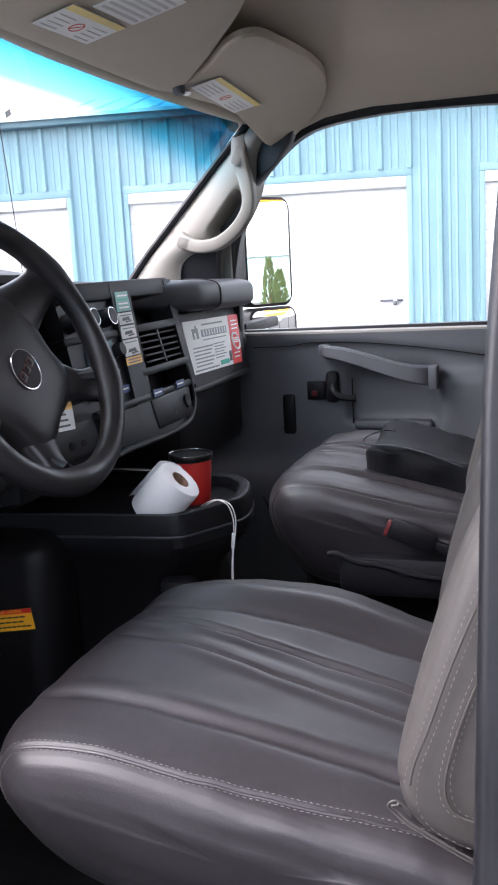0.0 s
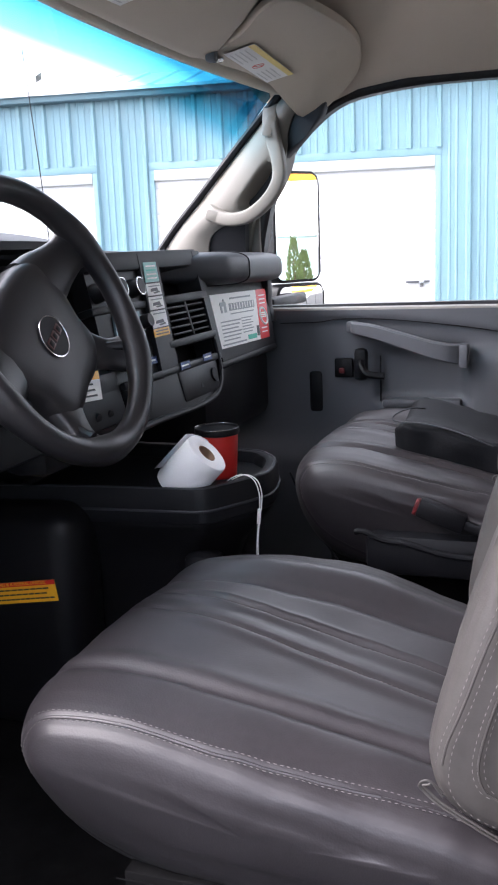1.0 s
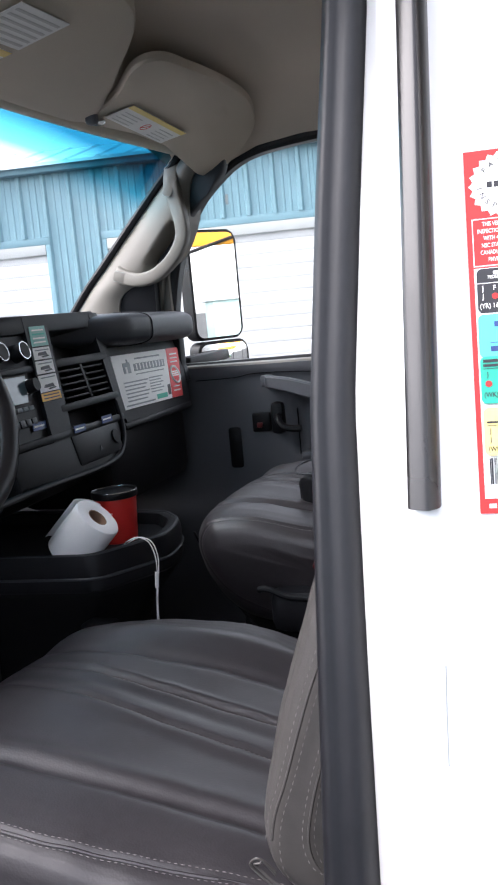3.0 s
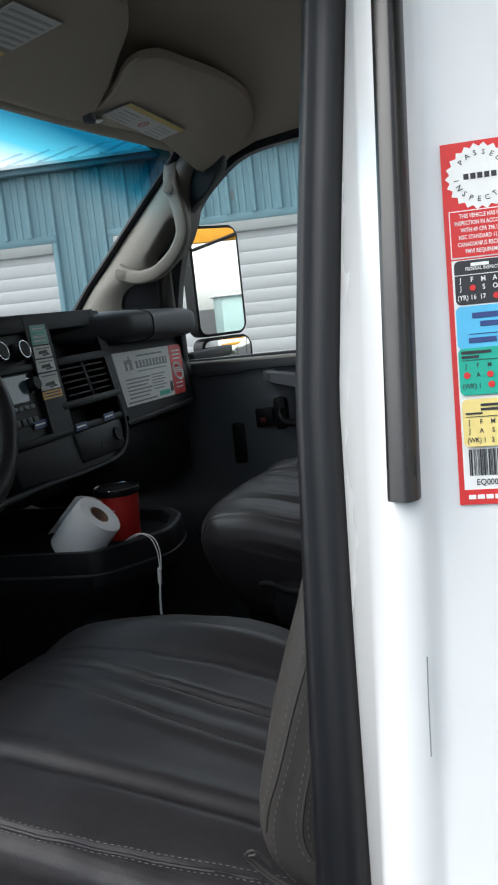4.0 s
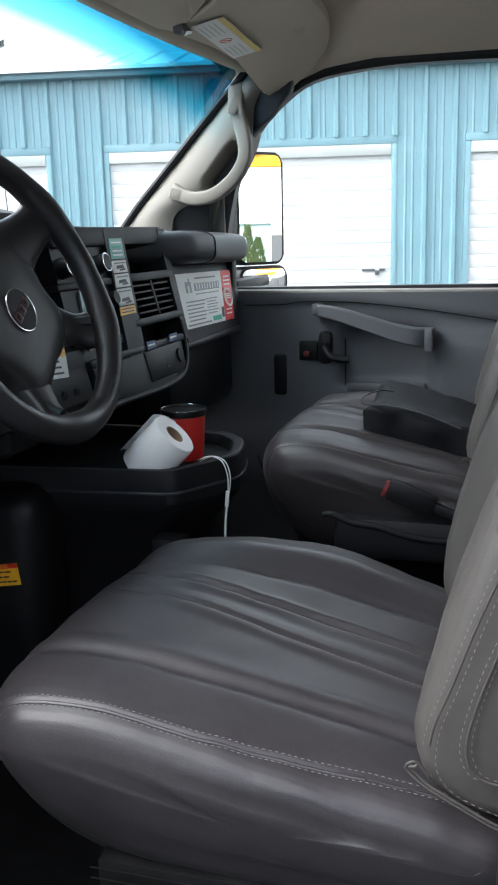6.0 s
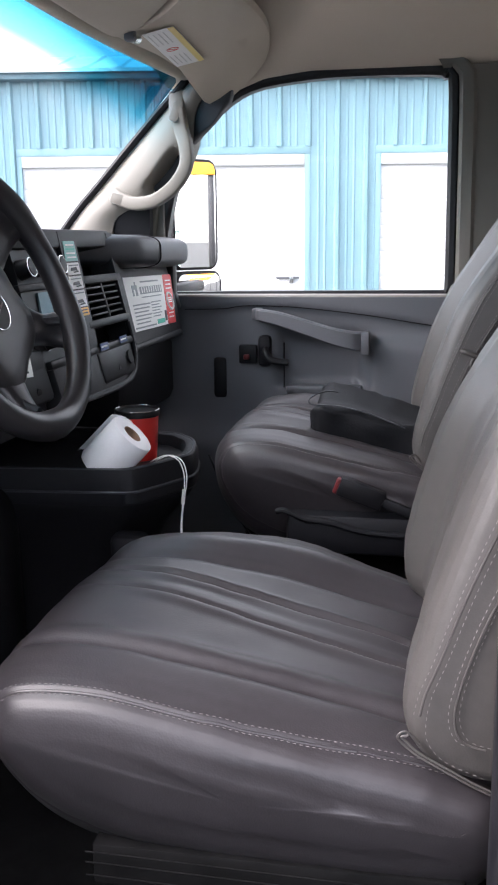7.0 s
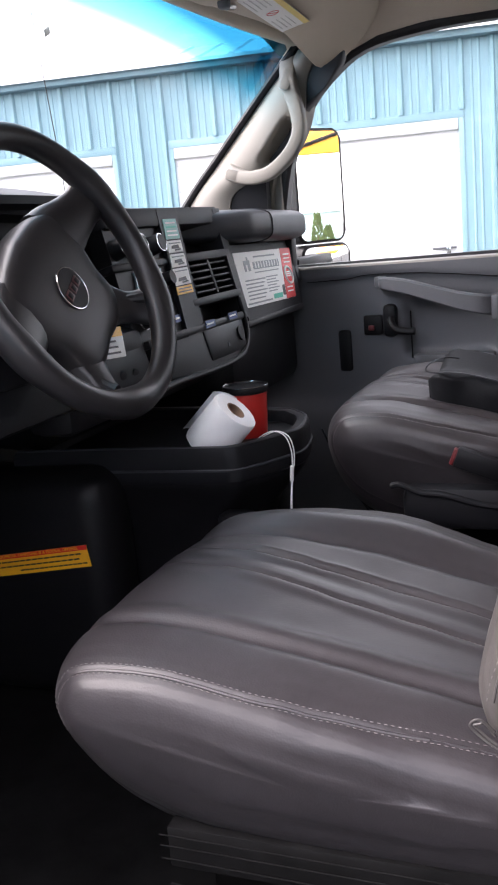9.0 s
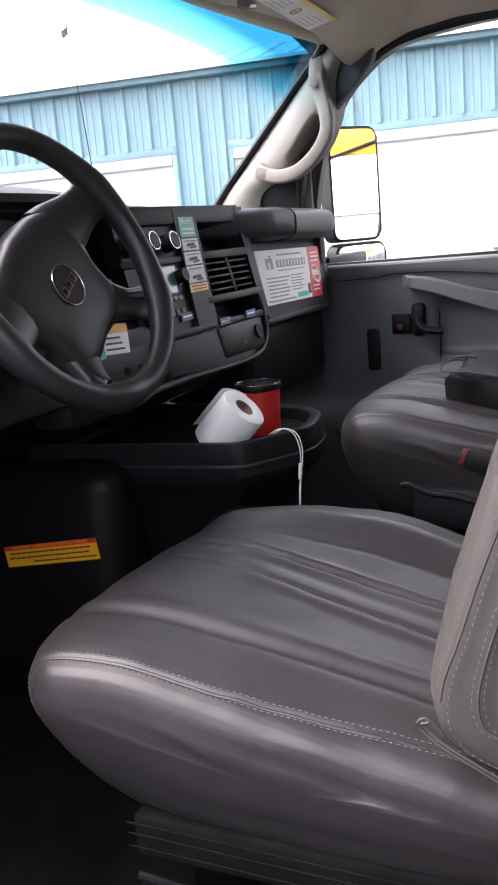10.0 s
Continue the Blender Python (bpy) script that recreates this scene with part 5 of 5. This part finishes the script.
# ---- console with its load ----
def console():
    con = thing("engine_cover_console", "black plastic engine cover console with an open tray on top", "console")
    top = [(-0.98, 1.44), (-0.80, 1.463), (-0.62, 1.476), (-0.588, 1.481), (-0.566, 1.498), (-0.520, 1.580), (-0.505, 1.625), (-0.520, 1.715), (-0.550, 1.765), (-0.62, 1.80), (-0.98, 1.82)]
    curve = [Vector((p.x, p.y, 0)) for p in smooth_line([(x, y, 0) for x, y in top], 3)]
    cx, cy = -0.74, 1.64

    def ring(s, z, dx=0.0):
        return [Vector((cx + (p.x - cx) * s + dx, cy + (p.y - cy) * s, z + 0.05 * (p.x + 0.55) * 0)) for p in curve]
    part("console_body", loft([ring(0.70, 0.745, -0.05), ring(0.74, 0.95, -0.04), ring(0.84, 1.06, -0.02), ring(0.95, 1.110), ring(0.985, 1.122), ring(0.985, 1.128)]), BLACK, con)
    part("tray_rim", loft([ring(0.985, 1.126), ring(1.0, 1.130), ring(1.0, 1.178), ring(0.985, 1.188), ring(0.955, 1.190), ring(0.90, 1.188), ring(0.885, 1.182), ring(0.87, 1.168), ring(0.5, 1.165), ring(0.02, 1.165)]), DASH, con, "moulded tray with a raised rim")
    part("rim_bead", tube(ring(0.97, 1.1885), 0.003, 6), DASH_LIGHT, con)
    part("rim_groove", tube(ring(1.002, 1.150), 0.0028, 6), DASH_LIGHT, con)
    side = box((-1.14, 1.39, 0.745), (-0.785, 1.52, 1.165), 0.05, seg=4)
    part("side_cover", side, BLACK, con, "rounded black footwell side cover")
    part("seat_belt_floor_bracket", box((-0.62, 1.47, 1.03), (-0.56, 1.52, 1.075), 0.012), DASH, con)
    lab = thing("warning_label", "yellow warning label with a red heading on the footwell cover", "label")
    m = frame_matrix((-1.018, 1.388, 0.977), (0.199, 0, 0.030), (0, 0, 1))
    part("label_base", prism([(0, 0), (0.203, 0), (0.203, 0.038), (0, 0.038)], 0.001, m), YELLOW, lab)
    m1 = m @ Matrix.Translation((0, 0, 0.001))
    part("label_head", prism([(0, 0.030), (0.203, 0.030), (0.203, 0.038), (0, 0.038)], 0.0006, m1), RED, lab)
    letters("heading_text", "ODOMETER TAMPERING IS A FEDERAL OFFENSE", 0.0078, YELLOW, lab, m1 @ Matrix.Translation((0.1015, 0.0343, 0.0008)), "CENTER")
    for k, (a, b) in enumerate(((0.012, 0.19), (0.008, 0.185), (0.06, 0.198))):
        for s in range(14):
            u0 = a + (b - a) * s / 14
            part("print_bar", prism([(u0, 0.0055 + 0.0085 * (2 - k)), (u0 + (b - a) / 14 * 0.86, 0.0055 + 0.0085 * (2 - k)), (u0 + (b - a) / 14 * 0.86, 0.0082 + 0.0085 * (2 - k)), (u0, 0.0082 + 0.0085 * (2 - k))], 0.0004, m1), INK, lab)
    # can
    can = thing("coffee_can", "red tin can with a black plastic lid in the tray", "can")

    def turn(prof, c, steps=40):
        return loft([[(c[0] + r * math.cos(2 * math.pi * i / steps), c[1] + r * math.sin(2 * math.pi * i / steps), z) for i in range(steps)] for r, z in prof])
    c = (-0.622, 1.665)
    part("can_body", turn([(0.032, 1.166), (0.034, 1.167), (0.0345, 1.171), (0.0392, 1.247), (0.039, 1.250)], c), RED_CAN, can)
    part("lid", turn([(0.039, 1.247), (0.0415, 1.248), (0.0422, 1.252), (0.0420, 1.258), (0.0405, 1.260), (0.039, 1.256), (0.02, 1.255), (0.001, 1.255)], c), BLACK, can, "black plastic lid")
    part("lid_rim", tube([(c[0] + 0.0412 * math.cos(t * math.pi / 20), c[1] + 0.0412 * math.sin(t * math.pi / 20), 1.2595) for t in range(40)], 0.0008, 6, closed=True), CHROME, can, "shiny rim edge")
    for k in range(6):
        pts = [(c[0] + (0.0362 + 0.00035 * k) * math.cos(a), c[1] + (0.0362 + 0.00035 * k) * math.sin(a), 1.186 + 0.0075 * k) for a in [radians(-104 + 5 * i) for i in range(5 + (k % 3))]]
        part("print_line", tube(pts, 0.0010, 5), PAPER, can)
    # toilet roll
    roll = thing("toilet_roll", "white toilet paper roll with a cardboard core in the tray", "toilet roll")
    ax = Vector((0.70, 0.017, 0.711)).normalized()
    face = Vector((-0.588, 1.528, 1.242))
    m = frame_matrix(face, ax.orthogonal(), ax.cross(ax.orthogonal()))
    prof = [(0.017, -0.088), (0.0400, -0.088), (0.0412, -0.085), (0.0418, -0.045), (0.0414, -0.003), (0.0400, 0.0), (0.033, 0.001), (0.022, 0.0005), (0.0175, -0.001)]
    st = 56
    rings = [[m @ Vector(((r + (0.0012 * noise.noise((3 * math.cos(2 * math.pi * i / st), 3 * math.sin(2 * math.pi * i / st), d * 30)) if r > 0.036 else 0)) * math.cos(2 * math.pi * i / st), r * math.sin(2 * math.pi * i / st), d)) for i in range(st)] for r, d in prof]
    part("paper", loft(rings, cap=False), TISSUE, roll)
    part("core", loft([[m @ Vector((r * math.cos(2 * math.pi * i / 32), r * math.sin(2 * math.pi * i / 32), d)) for i in range(32)] for r, d in ((0.0175, -0.088), (0.0175, -0.0005), (0.016, -0.0005), (0.016, -0.088))], cap=False), CARD, roll, "brown cardboard core")
    tip = m.to_3x3().inverted() @ Vector((-0.45, -0.05, 0.85))
    a0 = math.atan2(tip.y, tip.x)
    sheet = []
    for i in range(15):
        a = a0 + radians(-70 + 6 * i)
        r = 0.0425 + 0.007 * max(0.0, (i - 8) / 6) ** 1.5
        sheet.append([m @ Vector((r * math.cos(a), r * math.sin(a), d + 0.0015 * noise.noise((i * 0.9, d * 60, 2)))) for d in (-0.087, -0.058, -0.029, 0.001)])
    bm = loft(sheet, closed=False)
    bmesh.ops.solidify(bm, geom=bm.faces[:], thickness=0.0006)
    part("loose_sheet", bm, TISSUE, roll, "loose end of the paper")
    # cord
    cord = thing("earphone_cord", "thin white cord hanging over the console edge", "cord")
    for dx in (0.0, 0.006):
        path = smooth_line([(-0.585 + dx, 1.600, 1.170), (-0.565 + dx, 1.575, 1.186), (-0.540 + dx, 1.568, 1.196), (-0.519 + dx, 1.566, 1.188), (-0.510 + dx * 0.8, 1.566, 1.165), (-0.510 + dx * 0.5, 1.568, 1.14), (-0.513 + dx * 0.3, 1.570, 1.12), (-0.518 + dx * 0.3, 1.570, 1.08), (-0.52 + dx * 0.5, 1.570, 1.04), (-0.52 + dx, 1.572, 0.98)], 5)
        part("strand", tube(path, 0.0010, 6), PAPER, cord)
    part("slider", tube([(-0.511, 1.568, 1.135), (-0.514, 1.569, 1.108)], 0.0035, 8), PAPER, cord)


def floor_cable():
    solid("floor_cable", tube(smooth_line([(-0.505, 1.74, 1.16), (-0.47, 1.76, 1.06), (-0.42, 1.78, 0.97), (-0.37, 1.80, 0.90), (-0.36, 1.80, 0.745)], 5), 0.002, 6), DASH, "thin dark cable hanging between console and seat", "cable")


# ---- door jamb with sticker ----
def seal_x(z):
    return interp(z, [(0.6, -0.045), (1.15, -0.036), (1.335, -0.034), (1.49, -0.032), (1.62, -0.023), (1.76, -0.012), (2.15, 0.010)])


def jamb():
    zs = [0.60 + 1.50 * i / 75 for i in range(76)]
    j = thing("door_jamb", "white painted driver door jamb with a rubber seal", "door jamb")
    rings, seal = [], []
    for z in zs:
        x, ys, yt = seal_x(z), 0.80 + 0.175 * (z - 1.49), 0.690 + 0.28 * (z - 1.44)
        yt = max(yt, 0.60)
        k = interp(z, [(0.6, 1.0), (1.15, 0.9), (1.36, 0.2), (1.425, 0.0), (2.2, 0.0)]) * 0.016
        w = interp(z, [(0.6, 0.045), (1.15, 0.043), (1.335, 0.038), (1.49, 0.035), (1.76, 0.035), (2.1, 0.022)])
        ex, ey = x + w - 0.001, ys - 0.001
        slope = [(ex + (0.036 - ex) * t, ey + (yt + 0.024 - ey) * t) for t in (0.0, 0.15, 0.5, 0.8)]
        rings.append([(px, py, z) for px, py in ((ex - 0.005, ys + 0.05), (ex - 0.002, ys + 0.012), *slope, (0.036, yt + 0.024), (0.044, yt + 0.013 + k * 0.6), (0.049, yt + 0.006 + k), (0.054, yt + 0.0035 + k), (0.065, yt + 0.0035 + k), (0.070, yt + 0.006 + k), (0.0735, yt + 0.011 + k * 0.5), (0.080, yt + 0.0135), (0.20, yt + 0.018), (0.60, yt + 0.022), (0.60, ys + 0.05))])
        seal.append([(x + u * w / 0.028, ys + v, z) for u, v in ((0.0, 0.06), (-0.0015, 0.022), (-0.0008, 0.011), (0.001, 0.005), (0.0035, 0.002), (0.006, 0.0015), (0.0085, 0.003), (0.011, 0.0035), (0.014, 0.002), (0.018, 0.0015), (0.022, 0.003), (0.025, 0.007), (0.027, 0.013), (0.028, 0.022), (0.027, 0.036), (0.024, 0.06))])
    part("jamb_panel", loft(rings), WHITE, j, angle=60)
    part("door_seal", loft(seal), RUBBER, j, "black rubber door seal", 80)
    tr = []
    for i in range(31):
        z = 1.441 + 0.655 * i / 30
        yt = 0.690 + 0.28 * (z - 1.44)
        x0 = 0.0493 + 0.004 * (z - 1.437)
        tr.append([(x0 + px * 0.93, yt + py, z) for px, py in ((0.0, 0.0065), (0.0002, -0.001), (0.0010, -0.0035), (0.0030, -0.0050), (0.0060, -0.0064), (0.0090, -0.0075), (0.0115, -0.0084), (0.0130, -0.0086), (0.0145, -0.0080), (0.0165, -0.0062), (0.0185, -0.0040), (0.0198, -0.0012), (0.0202, 0.0065))])
    part("trim_strip", loft(tr), TRIM_RUBBER, j, "dark rubber trim strip", 80)
    part("panel_gap", tube([(x, 0.690 + 0.28 * (z - 1.44) + 0.0020 + 0.016 * interp(z, [(1.15, 0.9), (1.36, 0.2)]), z) for x, z in ((0.0674, 1.354), (0.0670, 1.328), (0.0670, 1.300))], 0.0004, 5), GREY_INK, j)
    # sticker: u to the right, v up, in metres
    s = thing("inspection_sticker", "red and white inspection sticker with coloured tabs on the jamb", "sticker")
    a = Vector((0.0890, 0.7015, 1.4340))
    m = frame_matrix(a, (1, 0.04, 0), (0.0, 0.272, 1))
    W, Hh, K = 0.0525, 0.2155, 0.868

    def rect(u0, v0, u1, v1, mat, d, name="print_bar", r=0.0, label=""):
        u0, u1 = u0 * K, u1 * K
        pts = rounded(u0, v0, u1, v1, r, 4) if r else [(u0, v0), (u1, v0), (u1, v1), (u0, v1)]
        return part(name, prism(pts, 0.00025, m @ Matrix.Translation((0, 0, d))), mat, s, label)

    def txt(t, size, u, v, mat, d=0.0016, align="CENTER", squeeze=0.86):
        letters("lettering", t, size, mat, s, m @ Matrix.Translation((u * K, v, d)) @ Matrix.Diagonal((squeeze, 1, 1, 1)), align, 0.0001, bold=0.012)
    rect(0, 0, W, Hh, RED, 0.0, "red_backing")
    cx, cy, r1 = 0.0226, 0.1935, 0.0205
    star = []
    for i in range(44):
        rr = r1 if i % 2 == 0 else r1 * 0.885
        star.append((cx + rr * math.cos(math.pi * i / 22), cy + rr * math.sin(math.pi * i / 22)))
    part("seal_badge", prism(star, 0.0003, m @ Matrix.Translation((0, 0, 0.0004))), PAPER, s, "white toothed round badge")
    for text, start, step, rr, flip in (("PASSED", 140, -20, 0.0142, False), ("INSPECTION", 187, 19.3, 0.0142, True)):
        for i, ch in enumerate(text):
            ang = radians(start + step * i)
            rot = math.degrees(ang) - 90 + (180 if flip else 0)
            letters("lettering", ch, 0.0046, INK, s, m @ Matrix.Translation((cx + rr * math.cos(ang), cy + rr * math.sin(ang), 0.0009)) @ pose(0, 0, 0, 0, 0, rot), "CENTER", 0.0001)
    for k in range(5):
        rect((cx - 0.0098 + 0.0040 * k) / K, cy - 0.0015, (cx - 0.0068 + 0.0040 * k) / K, cy + 0.0020, INK, 0.0008, "logo_bar")
    # white-ruled text block
    rect(0.0035, 0.1445, W - 0.003, 0.1735, PAPER, 0.0004, "rule")
    rect(0.0042, 0.1452, W - 0.0037, 0.1728, RED, 0.0007, "red_field")
    for i, t in enumerate(("THIS VEHICLE HAS PASSED", "INSPECTION IN ACCORDANCE", "WITH 49 CFR 396.17 AND", "NSC STANDARD 11, PART B", "CANADIAN/US RECIPROCITY", "PMVI REQUIREMENTS.")):
        txt(t, 0.0036, 0.0275, 0.1698 - 0.0043 * i, PAPER, 0.0011, "CENTER", 0.70)
    rect(0.0035, 0.0, W - 0.003, 0.1435, PAPER, 0.0004, "white_field")
    rect(0.0050, 0.1165, W - 0.002, 0.1430, INK, 0.0008, "black_tab", 0.003, "black rounded tab")
    rect(0.016, 0.1392, 0.028, 0.1412, PAPER, 0.0012, "logo_bar")
    txt("FEDERAL INSPECTION", 0.0028, 0.026, 0.1376, PAPER)
    rect(0.0050, 0.1340, W - 0.002, 0.1344, PAPER, 0.0012)
    for row, y0 in (("JFMAM", 0.1310), ("J SON", 0.1262)):
        for i, ch in enumerate(row):
            txt(ch, 0.0043, 0.0088 + 0.0075 * i, y0, PAPER)
    txt("(YR) 16  17", 0.0040, 0.0062, 0.1205, PAPER, align="LEFT")
    txt("19", 0.0040, 0.0385, 0.1205, PAPER)

    def dot(u, v, mat=RED):
        part("punch_mark", prism([(u * K + 0.0018 * math.cos(t * math.pi / 8), v + 0.0018 * math.sin(t * math.pi / 8)) for t in range(16)], 0.0003, m @ Matrix.Translation((0, 0, 0.0013))), mat, s)
    dot(0.0165, 0.1262)
    dot(0.0315, 0.1205)
    rect(0.0045, 0.0900, W - 0.001, 0.1155, SKY_BLUE, 0.0012, "blue_tab", 0.003, "light blue rounded tab")
    rect(0.015, 0.1080, 0.040, 0.1112, BLUE, 0.0016)
    rect(0.020, 0.1030, 0.034, 0.1060, BLUE, 0.0016)
    rect(0.012, 0.0985, W - 0.003, 0.0989, BLUE, 0.0016)
    rect(0.012, 0.0935, 0.030, 0.0965, BLUE, 0.0016)
    rect(0.0045, 0.0630, W - 0.001, 0.0905, GREEN, 0.0018, "green_tab", 0.003, "green rounded tab")
    rect(0.0065, 0.0870, 0.026, 0.0888, INK, 0.0022)
    rect(0.0065, 0.0845, 0.018, 0.0860, INK, 0.0022)
    rect(0.0065, 0.0832, W - 0.002, 0.0835, INK, 0.0022)
    for row, y0 in (("JFMAM", 0.0800), (" A ON", 0.0745)):
        for i, ch in enumerate(row):
            if ch != " ":
                txt(ch, 0.0038, 0.0092 + 0.0076 * i, y0, INK, 0.0022)
    txt("(WK) 1", 0.0040, 0.0062, 0.0680, INK, 0.0022, "LEFT")
    txt("3", 0.0040, 0.0345, 0.0680, INK, 0.0022)
    for u, v in ((0.0095, 0.0745), (0.0245, 0.0745), (0.0250, 0.0685)):
        part("punch_mark", prism([(u * K + 0.0019 * math.cos(t * math.pi / 8), v + 0.0019 * math.sin(t * math.pi / 8)) for t in range(16)], 0.0003, m @ Matrix.Translation((0, 0, 0.0022))), RED, s)
    rect(0.0050, 0.0330, W - 0.001, 0.0605, PALE_YELLOW, 0.0024, "yellow_tab", 0.003, "pale yellow rounded tab")
    rect(0.017, 0.0560, 0.034, 0.0575, INK, 0.0028)
    rect(0.017, 0.0535, 0.034, 0.0550, INK, 0.0028)
    rect(0.007, 0.0515, 0.018, 0.0526, INK, 0.0028)
    rect(0.007, 0.0500, W - 0.002, 0.0503, INK, 0.0028)
    for row, y0 in (("JFMAM", 0.0470), ("JASON", 0.0420)):
        for i, ch in enumerate(row):
            txt(ch, 0.0040, 0.0092 + 0.0076 * i, y0, INK, 0.0028)
    txt("(WK) 1   2   3", 0.0040, 0.0072, 0.0365, INK, 0.0028, "LEFT")
    random.seed(7)
    u = 0.0075
    while u < W - 0.004:
        wd = random.choice((0.0003, 0.0005, 0.0008, 0.0011))
        rect(u, 0.0165, u + wd, 0.0315, INK, 0.0008, "barcode_bar")
        u += wd + random.choice((0.0003, 0.0005, 0.0008))
    txt("EQ0001120", 0.0050, 0.0115, 0.0125, INK, 0.0008, "LEFT")
    rect(0, 0, W, 0.0085, RED, 0.0006, "red_foot")
    for k in range(8):
        rect(0.006 + 0.0056 * k, 0.0030, 0.0106 + 0.0056 * k, 0.0055, PAPER, 0.0010)


# ---- outside the truck ----
ANT = [(-1.165, 2.07, 1.25), (-1.19, 2.07, 1.72), (-1.215, 2.07, 2.05)]


def outside():
    ant = thing("radio_antenna", "thin black whip antenna on the truck fender", "antenna")
    part("mast", tube(ANT, 0.0012, 6), BLACK, ant)
    solid("windshield_tag", box((-0.006, -0.010, -0.001), (0.006, 0.010, 0.001), 0.0004, pose(-0.868, 1.545, 1.878, 0, -42, 0) @ pose(0, 0, 0, 0, 0, 35)), PAPER, "small pale grey tag stuck on the windshield glass", "tag")
    # added behind the camera to keep low sky light off the seat side
    solid("wall_sky_blocker", box((-16, -5.2, 0), (16, -5.0, 3.0), 0.02), WALL_BLUE, "unseen blue wall added to block low sky light", "wall", kind="structure")
    # out of view; its angle is set to shade the seat front and footwell
    door = thing("door_2", "unseen open driver door, added to shade the seat and footwell", "door", kind="structure")
    dm = frame_matrix((-1.06, 0.66, 0.0), (0.60, -0.80, 0), (0, 0, 1))
    part("door_skin", box((0.02, 0.55, -0.10), (1.02, 1.42, 0.02), 0.02, dm), WHITE, door)
    part("inner_panel", box((0.04, 0.60, 0.021), (1.0, 1.40, 0.06), 0.02, dm), DOOR, door)
    part("window_frame", tube([dm @ Vector(p) for p in ((0.03, 1.42, -0.04), (0.36, 1.93, -0.04), (0.98, 1.95, -0.04), (1.0, 1.42, -0.04))], 0.02, 8), WHITE, door)
    hood = solid("hood", box((-2.2, 0.72, 0.7), (-1.20, 2.34, 1.36), 0.12, seg=5), WHITE, "white truck hood ahead of the windshield", "truck hood")
    bx = thing("truck_box", "white moving truck cargo box with an orange front corner", "truck box")
    part("box_shell", box((0.75, 0.30, 0.85), (5.5, 2.74, 3.35), 0.03), WHITE, bx)
    part("attic_shell", box((-0.35, 0.52, 2.32), (0.74, 2.52, 3.35), 0.10, seg=4), WHITE, bx, "overcab section")
    # made-up panel that gives the door mirror the orange of the truck's overhang
    can = thing("mirror_orange_stand_in", "orange panel on dark posts, stand-in for the truck's overhang in the mirror", "canopy")
    part("fascia", box((12.0, 3.0, 2.62), (12.15, 9.0, 3.3), 0.02), ORANGE, can)
    for y in (3.1, 5.2, 7.3, 8.9):
        part("post", box((12.05, y - 0.05, 0), (12.15, y + 0.05, 2.62), 0.01), STEEL, can)
    part("strut", tube([(11.97, 3.2, 2.5), (11.97, 6.0, 3.25)], 0.03, 6), STEEL, can)
    shed = thing("far_shed", "pale green steel shed across the yard", "shed")
    part("shed_wall", box((38.0, 5.4, 0), (44.0, 8.6, 2.0), 0.02), PALE_TEAL, shed)
    part("shed_roof", box((37.8, 5.2, 2.0), (44.2, 8.8, 2.10), 0.02), ROOF_STEEL, shed)
    random.seed(3)
    for x, y, h in ((26.0, 6.05, 1.8), (26.6, 6.45, 1.4)):
        tree = thing("cypress", "narrow dark green cypress at the yard edge", "tree", "cypresses")
        part("trunk", tube([(x, y, 0), (x, y, h * 0.9)], [0.06, 0.01], 8), BARK, tree)
        bm = bmesh.new()
        for k in range(420):
            t = random.random()
            r = 0.30 * (1 - t) ** 0.7 * (0.6 + 0.5 * random.random()) + 0.02
            a = random.uniform(0, 2 * math.pi)
            c = Vector((x + r * math.cos(a), y + r * math.sin(a), 0.12 + t * (h - 0.12)))
            d = Vector((math.cos(a) * 0.4, math.sin(a) * 0.4, 1)).normalized() * random.uniform(0.10, 0.2)
            sd = d.orthogonal().normalized() * 0.045
            u = d.cross(sd).normalized() * 0.03
            v = [bm.verts.new(q) for q in (c - sd, c + u, c + sd, c - u, c + d)]
            for i in range(4):
                bm.faces.new((v[i], v[(i + 1) % 4], v[4]))
        part("crown", bm, LEAF, tree)


ground()
building()
shell()
a_pillar()
passenger_door()
mirror()
headliner_things()
seats()
dashboard()
steering_wheel()
console()
floor_cable()
jamb()
outside()
